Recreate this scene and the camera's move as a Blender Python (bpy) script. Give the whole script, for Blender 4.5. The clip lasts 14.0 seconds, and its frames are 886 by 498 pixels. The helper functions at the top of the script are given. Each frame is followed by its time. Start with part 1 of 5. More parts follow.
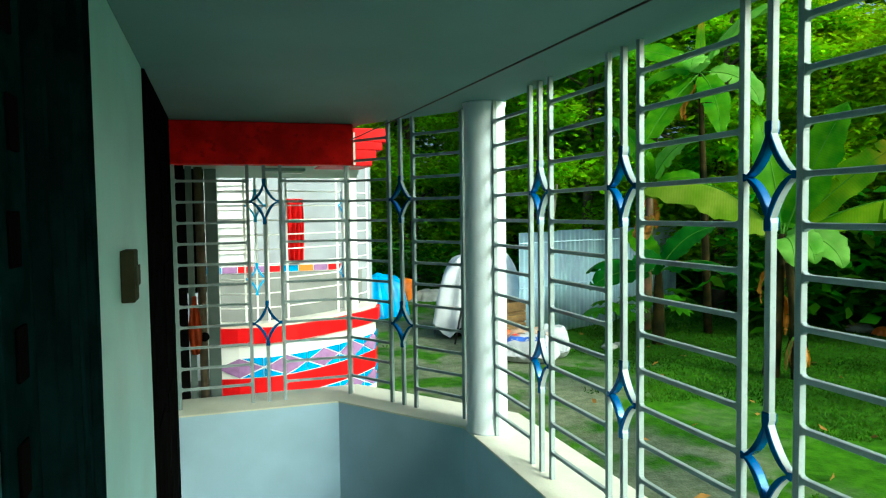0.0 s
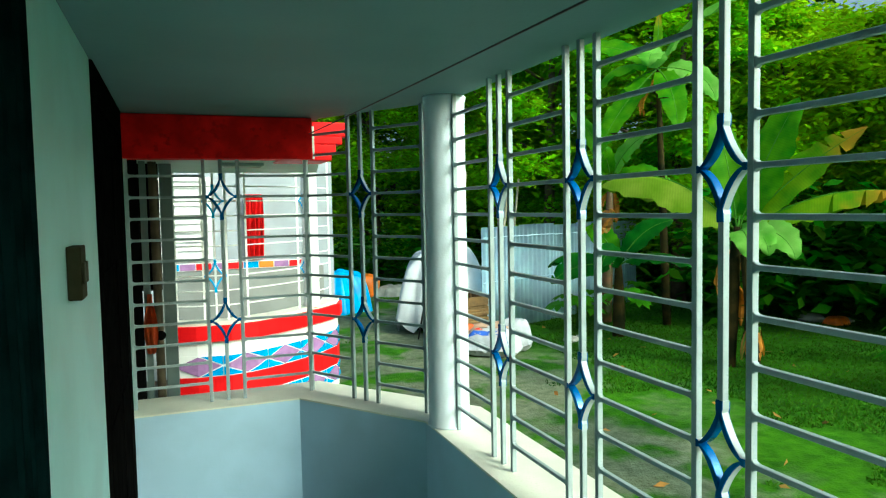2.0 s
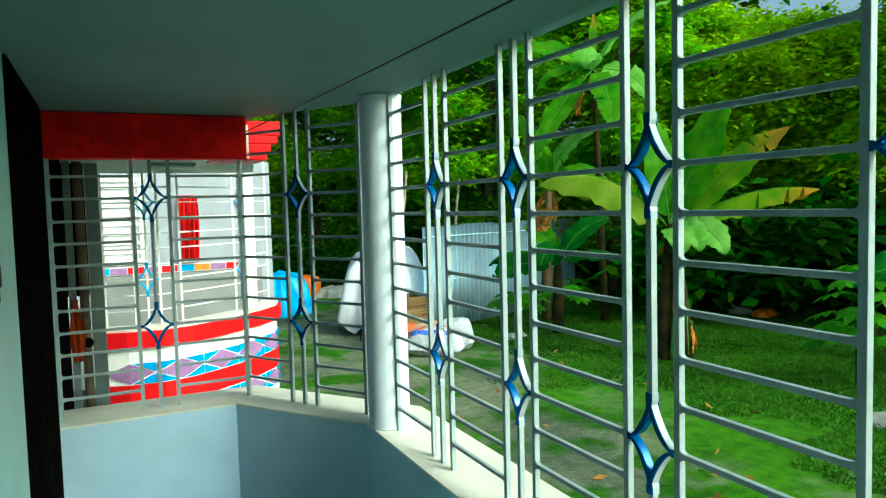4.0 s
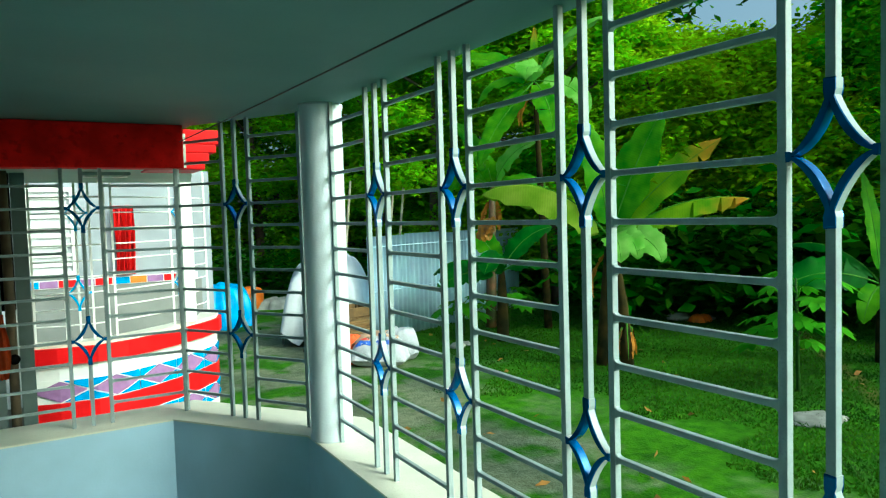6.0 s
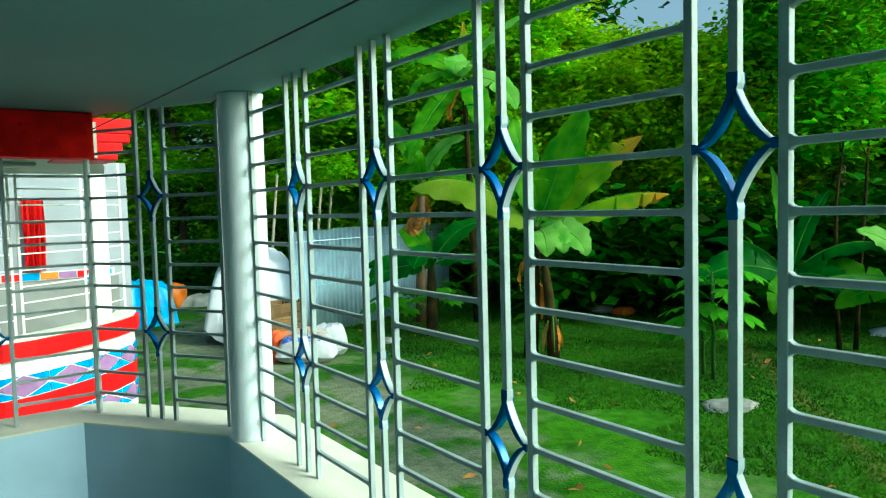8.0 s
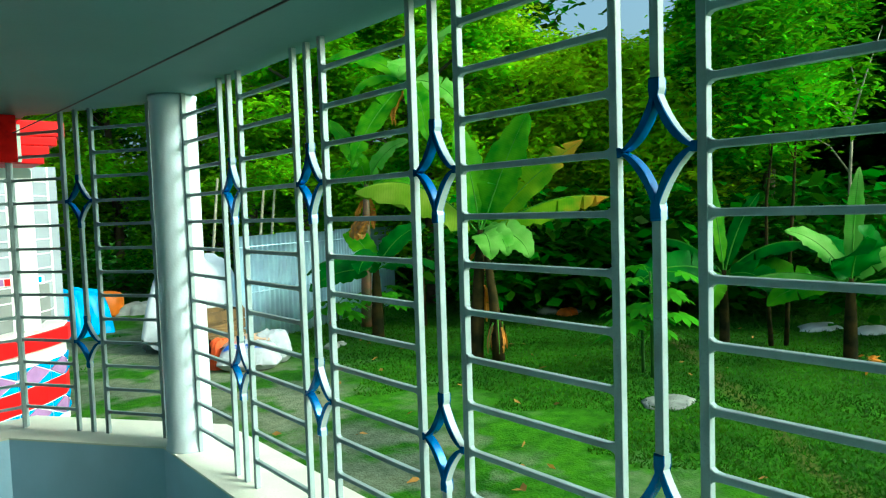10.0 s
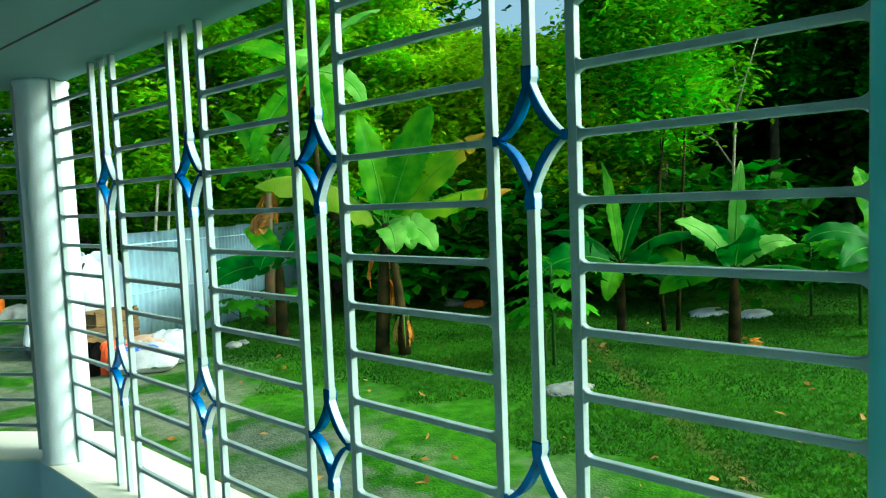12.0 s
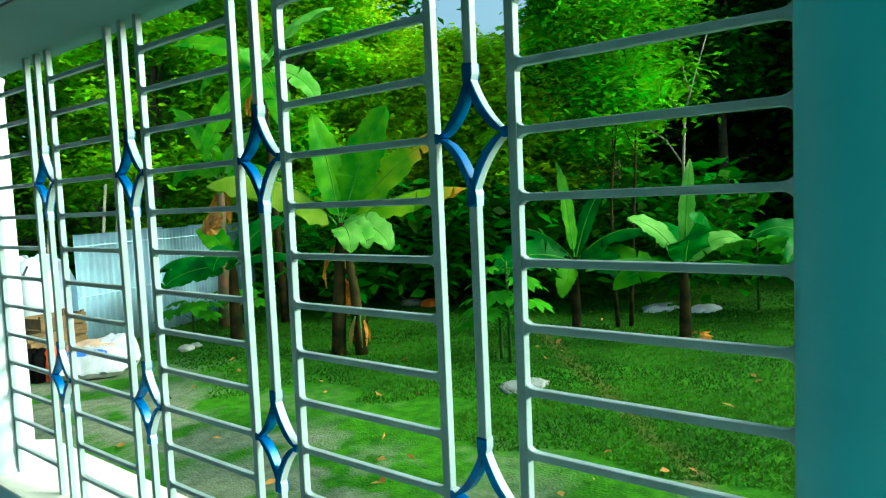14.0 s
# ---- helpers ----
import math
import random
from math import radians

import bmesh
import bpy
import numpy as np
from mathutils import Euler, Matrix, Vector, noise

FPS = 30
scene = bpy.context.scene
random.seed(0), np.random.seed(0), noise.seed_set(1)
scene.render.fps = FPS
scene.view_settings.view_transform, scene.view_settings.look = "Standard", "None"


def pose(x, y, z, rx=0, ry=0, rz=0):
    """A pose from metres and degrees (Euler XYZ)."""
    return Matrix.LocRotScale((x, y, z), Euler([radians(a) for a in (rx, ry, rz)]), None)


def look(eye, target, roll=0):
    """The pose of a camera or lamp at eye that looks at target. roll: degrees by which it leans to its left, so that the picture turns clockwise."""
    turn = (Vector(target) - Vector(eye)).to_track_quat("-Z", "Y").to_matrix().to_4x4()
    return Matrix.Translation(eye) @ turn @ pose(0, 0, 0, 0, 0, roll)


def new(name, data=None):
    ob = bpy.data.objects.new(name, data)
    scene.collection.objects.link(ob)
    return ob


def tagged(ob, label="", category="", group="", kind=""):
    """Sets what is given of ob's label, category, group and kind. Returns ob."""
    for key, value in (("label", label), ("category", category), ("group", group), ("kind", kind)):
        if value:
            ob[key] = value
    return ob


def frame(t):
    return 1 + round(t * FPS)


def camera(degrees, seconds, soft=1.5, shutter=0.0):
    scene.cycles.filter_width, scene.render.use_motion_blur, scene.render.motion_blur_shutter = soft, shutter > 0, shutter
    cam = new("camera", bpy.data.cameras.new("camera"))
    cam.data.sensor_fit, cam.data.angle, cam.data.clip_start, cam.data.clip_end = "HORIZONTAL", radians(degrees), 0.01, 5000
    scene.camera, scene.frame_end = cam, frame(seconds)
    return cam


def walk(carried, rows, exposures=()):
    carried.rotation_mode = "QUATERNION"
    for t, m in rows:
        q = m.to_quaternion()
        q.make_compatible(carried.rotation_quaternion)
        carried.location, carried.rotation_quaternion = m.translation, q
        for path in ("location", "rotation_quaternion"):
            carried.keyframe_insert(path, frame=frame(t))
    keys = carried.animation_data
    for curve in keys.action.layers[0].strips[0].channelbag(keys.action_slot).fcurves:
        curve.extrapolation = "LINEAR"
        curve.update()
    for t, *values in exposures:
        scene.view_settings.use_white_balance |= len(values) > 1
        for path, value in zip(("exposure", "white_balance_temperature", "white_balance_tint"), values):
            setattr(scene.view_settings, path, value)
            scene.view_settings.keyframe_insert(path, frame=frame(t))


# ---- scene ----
cam = camera(65.1, 14.0, 1.2)
PATH = [
    (0, (-0.135, -0.159, 1.667), (0.483, 1.74, 1.561), -0.8),
    (0.5, (-0.14, -0.159, 1.665), (0.495, 1.735, 1.559), -1.0),
    (1, (-0.127, -0.155, 1.665), (0.526, 1.732, 1.556), -1.4),
    (1.5, (-0.133, -0.16, 1.665), (0.542, 1.72, 1.559), -1.2),
    (2, (-0.115, -0.152, 1.66), (0.601, 1.711, 1.539), -1.1),
    (2.5, (-0.107, -0.152, 1.663), (0.658, 1.692, 1.544), -1.2),
    (3, (-0.095, -0.15, 1.66), (0.704, 1.678, 1.528), -1.5),
    (5.5, (-0.08, -0.164, 1.656), (0.893, 1.581, 1.557), -1.4),
    (6, (-0.071, -0.167, 1.656), (0.934, 1.559, 1.554), -1.7),
    (6.5, (-0.055, -0.166, 1.653), (0.988, 1.537, 1.542), -1.7),
    (7, (-0.042, -0.169, 1.65), (1.055, 1.5, 1.535), -1.8),
    (7.5, (-0.033, -0.167, 1.648), (1.097, 1.478, 1.526), -1.6),
    (8, (-0.025, -0.168, 1.645), (1.143, 1.451, 1.524), -1.5),
    (10.5, (0.02, -0.189, 1.642), (1.346, 1.303, 1.519), -2.0),
    (11, (0.04, -0.191, 1.636), (1.414, 1.256, 1.503), -2.1),
    (11.5, (0.064, -0.202, 1.635), (1.491, 1.193, 1.5), -2.1),
    (12, (0.082, -0.212, 1.631), (1.554, 1.136, 1.49), -2.2),
    (12.5, (0.09, -0.22, 1.631), (1.594, 1.092, 1.509), -2.0),
    (13, (0.09, -0.225, 1.636), (1.617, 1.059, 1.503), -2.2),
    (13.5, (0.095, -0.235, 1.631), (1.64, 1.028, 1.498), -2.5),
    (14, (0.106, -0.235, 1.626), (1.654, 1.022, 1.478), -2.5),
]
walk(cam, [(t, look(eye, target, roll)) for t, eye, target, roll in PATH], [(0.0, 0.82, 5550, -20), (3.0, 0.82, 5470, -21), (6.5, 0.74, 5300, -25), (8.0, 0.78, 5280, -26), (11.0, 1.02, 5260, -27), (14.0, 1.15, 5240, -29)])

G = -0.25          # garden level
CEIL = 2.255
SILL = 0.45
FL = -0.22          # veranda floor

# ---- world and light ----
world = bpy.data.worlds.new("world")
scene.world = world
world.use_nodes = True
wn = world.node_tree.nodes
sky = wn.new("ShaderNodeTexSky")
sky.sky_type = "NISHITA"
sky.sun_disc = False
sky.sun_elevation = radians(30)
sky.sun_rotation = radians(148)
sky.dust_density = 8.0
sky.air_density = 0.8
sky.ozone_density = 0.0
world.node_tree.links.new(sky.outputs["Color"], wn["Background"].inputs["Color"])
wn["Background"].inputs["Strength"].default_value = 0.15
sun = new("sun", bpy.data.lights.new("sun", "SUN"))
sun.data.energy, sun.data.angle, sun.data.color = 1.15, radians(12), (1.0, 0.95, 0.88)
sun.matrix_world = look((3.5, -5.7, 3.8), (0, 0, 0))


# ---- materials ----
def mat(name, colour, rough=0.6, metal=0.0, vary=0.15, scale=6.0, bump=0.0, bump_scale=60.0, second=None, spot=None, translucent=0.0, island=0.0, objrand=0.0, spec=0.5):
    """A painted, mineral or leafy surface: two scales of variation, fine relief, optional second colour in patches."""
    m = bpy.data.materials.new(name)
    m.use_nodes = True
    n, l = m.node_tree.nodes, m.node_tree.links
    b = n["Principled BSDF"]
    b.inputs["Roughness"].default_value = rough
    b.inputs["Metallic"].default_value = metal
    b.inputs["Specular IOR Level"].default_value = spec
    co = n.new("ShaderNodeTexCoord")
    big = n.new("ShaderNodeTexNoise")
    big.inputs["Scale"].default_value, big.inputs["Detail"].default_value = scale, 5
    l.new(co.outputs["Object"], big.inputs["Vector"])
    ramp = n.new("ShaderNodeValToRGB")
    a = [c * (1 - vary) for c in colour[:3]]
    z = list(second) if second else [min(1, c * (1 + vary)) for c in colour[:3]]
    ramp.color_ramp.elements[0].position, ramp.color_ramp.elements[1].position = 0.38, 0.62
    ramp.color_ramp.elements[0].color, ramp.color_ramp.elements[1].color = (*a, 1), (*z, 1)
    l.new(big.outputs["Fac"], ramp.inputs["Fac"])
    out = ramp.outputs["Color"]
    fine = n.new("ShaderNodeTexNoise")
    fine.inputs["Scale"].default_value, fine.inputs["Detail"].default_value = bump_scale, 4
    l.new(co.outputs["Object"], fine.inputs["Vector"])
    if spot:
        mx = n.new("ShaderNodeMix")
        mx.data_type = "RGBA"
        r2 = n.new("ShaderNodeValToRGB")
        r2.color_ramp.elements[0].position, r2.color_ramp.elements[1].position = 0.56, 0.68
        l.new(fine.outputs["Fac"], r2.inputs["Fac"])
        l.new(r2.outputs["Color"], mx.inputs[0])
        l.new(out, mx.inputs[6])
        mx.inputs[7].default_value = (*spot, 1)
        out = mx.outputs[2]
    if island or objrand:
        hsv = n.new("ShaderNodeHueSaturation")
        src = n.new("ShaderNodeNewGeometry").outputs["Random Per Island"] if island else n.new("ShaderNodeObjectInfo").outputs["Random"]
        mr = n.new("ShaderNodeMapRange")
        k = island or objrand
        mr.inputs["To Min"].default_value, mr.inputs["To Max"].default_value = 1 - k, 1 + k
        l.new(src, mr.inputs["Value"])
        l.new(mr.outputs["Result"], hsv.inputs["Value"])
        mh = n.new("ShaderNodeMapRange")
        mh.inputs["To Min"].default_value, mh.inputs["To Max"].default_value = 0.5 - 0.03 * k, 0.5 + 0.03 * k
        l.new(src, mh.inputs["Value"])
        l.new(mh.outputs["Result"], hsv.inputs["Hue"])
        l.new(out, hsv.inputs["Color"])
        out = hsv.outputs["Color"]
    l.new(out, b.inputs["Base Color"])
    if bump:
        bp = n.new("ShaderNodeBump")
        bp.inputs["Strength"].default_value, bp.inputs["Distance"].default_value = bump, 0.01
        l.new(fine.outputs["Fac"], bp.inputs["Height"])
        l.new(bp.outputs["Normal"], b.inputs["Normal"])
    if translucent:
        t = n.new("ShaderNodeBsdfTranslucent")
        l.new(out, t.inputs["Color"])
        mix = n.new("ShaderNodeMixShader")
        mix.inputs[0].default_value = translucent
        l.new(b.outputs[0], mix.inputs[1])
        l.new(t.outputs[0], mix.inputs[2])
        l.new(mix.outputs[0], n["Material Output"].inputs["Surface"])
    return m


M_WALL = mat("white_wall_paint", (0.46, 0.72, 0.75), 0.55, vary=0.06, scale=2.5, bump=0.12, bump_scale=90)
M_PARA = mat("parapet_paint", (0.40, 0.57, 0.74), 0.5, vary=0.07, scale=2.0, bump=0.1, bump_scale=70)
# off-white ceiling, its deep shade put into the paint colour
M_CEIL = mat("shaded_ceiling_paint", (0.13, 0.24, 0.245), 0.7, vary=0.06, scale=1.5, bump=0.1, bump_scale=50)
M_SILL = mat("sill_paint", (0.72, 0.71, 0.62), 0.5, vary=0.07, scale=5, bump=0.1, bump_scale=80, spot=(0.68, 0.66, 0.56))
M_COL = mat("column_paint", (0.68, 0.76, 0.86), 0.5, vary=0.05, scale=3, bump=0.08, bump_scale=80)
# same white column paint, with the teal of its shade put into the colour
M_COL_SHADE = mat("shaded_column_paint", (0.14, 0.45, 0.57), 0.5, vary=0.06, scale=3, bump=0.08, bump_scale=80)
M_FLOOR = mat("floor_tile", (0.22, 0.24, 0.24), 0.35, vary=0.12, scale=4, bump=0.05)
M_BAR = mat("grille_paint", (0.31, 0.38, 0.40), 0.38, vary=0.10, scale=12, bump=0.06, bump_scale=150, spot=(0.28, 0.34, 0.36))
M_STAR = mat("ornament_blue", (0.001, 0.095, 0.33), 0.22, metal=0.3, vary=0.25, scale=14, bump=0.05, bump_scale=120)
M_BARW = mat("white_grille_paint", (0.8, 0.8, 0.8), 0.4, vary=0.05, scale=10)
M_BLUE = mat("light_blue_paint", (0.02, 0.36, 0.75), 0.35, vary=0.08, scale=9)
M_RED = mat("red_gloss_paint", (0.60, 0.001, 0.006), 0.5, spec=0.15, vary=0.15, scale=3.5, bump=0.1, bump_scale=40)
M_LINTEL = mat("lintel_red_paint", (0.80, 0.003, 0.004), 0.6, vary=0.22, scale=5, bump=0.15, bump_scale=25, spot=(0.62, 0.002, 0.003), spec=0.08)
M_CLOTHO = mat("orange_red_cloth", (0.70, 0.09, 0.012), 0.8, vary=0.2, scale=9)
M_PURPLE = mat("mauve_tile", (0.30, 0.16, 0.36), 0.25, vary=0.12, scale=12)
M_TBLUE = mat("blue_tile", (0.02, 0.30, 0.70), 0.25, vary=0.15, scale=10)
M_WHITE = mat("white_gloss", (0.82, 0.83, 0.83), 0.4, vary=0.05, scale=3)
M_WOOD_SHADE = mat("dark_wood_and_shade", (0.004, 0.004, 0.004), 0.95, vary=0.3, spec=0.0, scale=8, bump=0.15, bump_scale=45)
M_CURTAIN = mat("dark_curtain_cloth", (0.004, 0.013, 0.015), 0.9, spec=0.0, vary=0.3, scale=9, bump=0.2, bump_scale=200)
M_SWITCH = mat("switch_plastic", (0.035, 0.035, 0.02), 0.8, spec=0.1, vary=0.1, scale=20)
M_SWITCHW = mat("switch_ivory", (0.06, 0.065, 0.045), 0.7, spec=0.1, vary=0.1, scale=20)
M_WIRE = mat("black_wire", (0.01, 0.01, 0.01), 0.5)
M_ZINC = mat("blue_grey_sheet", (0.58, 0.78, 0.98), 0.55, metal=0.0, vary=0.12, scale=3, bump=0.05)
M_TARPW = mat("white_tarpaulin", (0.52, 0.55, 0.60), 0.45, vary=0.08, scale=4, bump=0.2, bump_scale=25)
M_TARPB = mat("blue_tarpaulin", (0.02, 0.32, 0.72), 0.45, vary=0.2, scale=4, bump=0.2, bump_scale=25)
M_ORANGE = mat("orange_plastic", (0.85, 0.20, 0.01), 0.4, vary=0.12, scale=5)
M_BROWN = mat("brown_boards", (0.13, 0.075, 0.02), 0.6, vary=0.3, scale=7, bump=0.2, bump_scale=40)
M_CARD = mat("tan_cardboard", (0.40, 0.27, 0.16), 0.8, vary=0.15, scale=8)
M_SACK = mat("white_woven_sack", (0.42, 0.44, 0.48), 0.6, vary=0.1, scale=12, bump=0.3, bump_scale=60)
M_PRINTR = mat("red_print", (0.65, 0.04, 0.03), 0.5)
M_PRINTB = mat("blue_print", (0.03, 0.10, 0.50), 0.5)
M_STONE = mat("pale_stone", (0.30, 0.31, 0.28), 0.85, vary=0.2, scale=5, bump=0.4, bump_scale=25)
M_BARK = mat("bark", (0.10, 0.075, 0.045), 0.9, vary=0.35, scale=6, bump=0.6, bump_scale=30)
M_TWIG = mat("pale_branch", (0.26, 0.24, 0.16), 0.9, vary=0.2, scale=6, bump=0.4, bump_scale=30)
M_STEM = mat("banana_stem", (0.06, 0.08, 0.02), 0.6, vary=0.3, scale=5, second=(0.16, 0.07, 0.03), bump=0.3, bump_scale=20)
M_STEMDARK = mat("dark_banana_stem", (0.018, 0.022, 0.008), 0.85, vary=0.4, scale=5, second=(0.045, 0.034, 0.010), spec=0.05, bump=0.3, bump_scale=20)
M_DRY = mat("dry_banana_leaf", (0.56, 0.23, 0.018), 0.8, vary=0.35, scale=6, translucent=0.3)
def banana_material(name, a, b, wither=False, translucent=0.4):
    """Leaf blade with side veins across the rib, blotches, and withering from the tip."""
    m = bpy.data.materials.new(name)
    m.use_nodes = True
    n, l = m.node_tree.nodes, m.node_tree.links
    bs = n["Principled BSDF"]
    bs.inputs["Roughness"].default_value, bs.inputs["Specular IOR Level"].default_value = 0.5, 0.08
    co = n.new("ShaderNodeTexCoord")
    blot = n.new("ShaderNodeTexNoise")
    blot.inputs["Scale"].default_value, blot.inputs["Detail"].default_value = 4.0, 6
    l.new(co.outputs["Object"], blot.inputs["Vector"])
    r = n.new("ShaderNodeValToRGB")
    r.color_ramp.elements[0].position, r.color_ramp.elements[1].position = 0.35, 0.65
    r.color_ramp.elements[0].color, r.color_ramp.elements[1].color = (*a, 1), (*b, 1)
    l.new(blot.outputs["Fac"], r.inputs["Fac"])
    wave = n.new("ShaderNodeTexWave")
    wave.inputs["Scale"].default_value, wave.inputs["Distortion"].default_value, wave.inputs["Detail"].default_value = 16.0, 2.2, 2.0
    l.new(co.outputs["UV"], wave.inputs["Vector"])
    hsv = n.new("ShaderNodeHueSaturation")
    mr = n.new("ShaderNodeMapRange")
    mr.inputs["To Min"].default_value, mr.inputs["To Max"].default_value = 0.94, 1.04
    l.new(wave.outputs["Fac"], mr.inputs["Value"])
    l.new(mr.outputs["Result"], hsv.inputs["Value"])
    l.new(r.outputs["Color"], hsv.inputs["Color"])
    out = hsv.outputs["Color"]
    if wither:
        sep = n.new("ShaderNodeSeparateXYZ")
        l.new(co.outputs["UV"], sep.inputs[0])
        ad = n.new("ShaderNodeMath")
        ad.operation = "MULTIPLY_ADD"
        l.new(blot.outputs["Fac"], ad.inputs[0])
        ad.inputs[1].default_value = 0.7
        l.new(sep.outputs["X"], ad.inputs[2])
        w = n.new("ShaderNodeValToRGB")
        w.color_ramp.elements[0].position, w.color_ramp.elements[1].position = 0.0, 1.0
        w.color_ramp.elements[0].color, w.color_ramp.elements[1].color = (0, 0, 0, 1), (1, 1, 1, 1)
        mm = n.new("ShaderNodeMapRange")
        mm.inputs["From Min"].default_value, mm.inputs["From Max"].default_value = 0.98, 1.36
        l.new(ad.outputs[0], mm.inputs["Value"])
        mx = n.new("ShaderNodeMix")
        mx.data_type = "RGBA"
        l.new(mm.outputs["Result"], mx.inputs[0])
        l.new(out, mx.inputs[6])
        mx.inputs[7].default_value = (0.60, 0.28, 0.02, 1)
        out = mx.outputs[2]
    l.new(out, bs.inputs["Base Color"])
    bp = n.new("ShaderNodeBump")
    bp.inputs["Strength"].default_value, bp.inputs["Distance"].default_value = 0.06, 0.005
    l.new(wave.outputs["Fac"], bp.inputs["Height"])
    l.new(bp.outputs["Normal"], bs.inputs["Normal"])
    t = n.new("ShaderNodeBsdfTranslucent")
    l.new(out, t.inputs["Color"])
    mix = n.new("ShaderNodeMixShader")
    mix.inputs[0].default_value = translucent
    l.new(bs.outputs[0], mix.inputs[1])
    l.new(t.outputs[0], mix.inputs[2])
    l.new(mix.outputs[0], n["Material Output"].inputs["Surface"])
    return m


M_BLEAF = banana_material("banana_leaf", (0.045, 0.22, 0.002), (0.14, 0.38, 0.003))
M_BLEAFP = banana_material("pale_banana_leaf", (0.14, 0.40, 0.03), (0.26, 0.52, 0.09))
M_BLEAFY = banana_material("withering_banana_leaf", (0.12, 0.33, 0.003), (0.26, 0.46, 0.006), True)
M_BLEAFD = banana_material("deep_banana_leaf", (0.010, 0.085, 0.004), (0.030, 0.17, 0.008), False, 0.3)
M_BLEAFG = banana_material("yellowing_banana_leaf", (0.20, 0.36, 0.012), (0.34, 0.48, 0.04))
M_DRYY = mat("straw_banana_leaf", (0.34, 0.17, 0.03), 0.8, vary=0.35, scale=6, translucent=0.3)
M_RIB = mat("leaf_rib", (0.10, 0.27, 0.02), 0.5, spec=0.1)
M_SAPSTEM = mat("sapling_stem", (0.035, 0.09, 0.015), 0.7, spec=0.1)
# sunlit and shaded tones of one foliage, put into the leaf colours
M_LEAF = mat("tree_leaf", (0.125, 0.36, 0.001), 0.6, vary=0.6, scale=0.7, translucent=0.5, island=0.4, spec=0.03)
M_LEAFB = mat("sunny_tree_leaf", (0.235, 0.50, 0.001), 0.6, vary=0.3, scale=0.7, translucent=0.5, island=0.35, spec=0.03)
M_LEAFY = mat("yellow_tree_leaf", (0.44, 0.68, 0.001), 0.6, vary=0.22, scale=0.7, translucent=0.5, island=0.35, spec=0.03)
M_LEAFD = mat("shaded_tree_leaf", (0.040, 0.15, 0.002), 0.5, vary=0.4, scale=0.5, translucent=0.35, island=0.6, spec=0.03)
M_PAPAYA = mat("papaya_leaf", (0.085, 0.28, 0.006), 0.45, vary=0.2, scale=3, translucent=0.4, island=0.3, spec=0.08)
M_GRASS = mat("grass_blades", (0.036, 0.130, 0.002), 0.7, vary=0.45, second=(0.068, 0.180, 0.003), scale=0.9, translucent=0.4, island=0.3, spec=0.15)


TRACK = (0.680, -0.733, 2.12)   # line of a worn footpath over the lawn


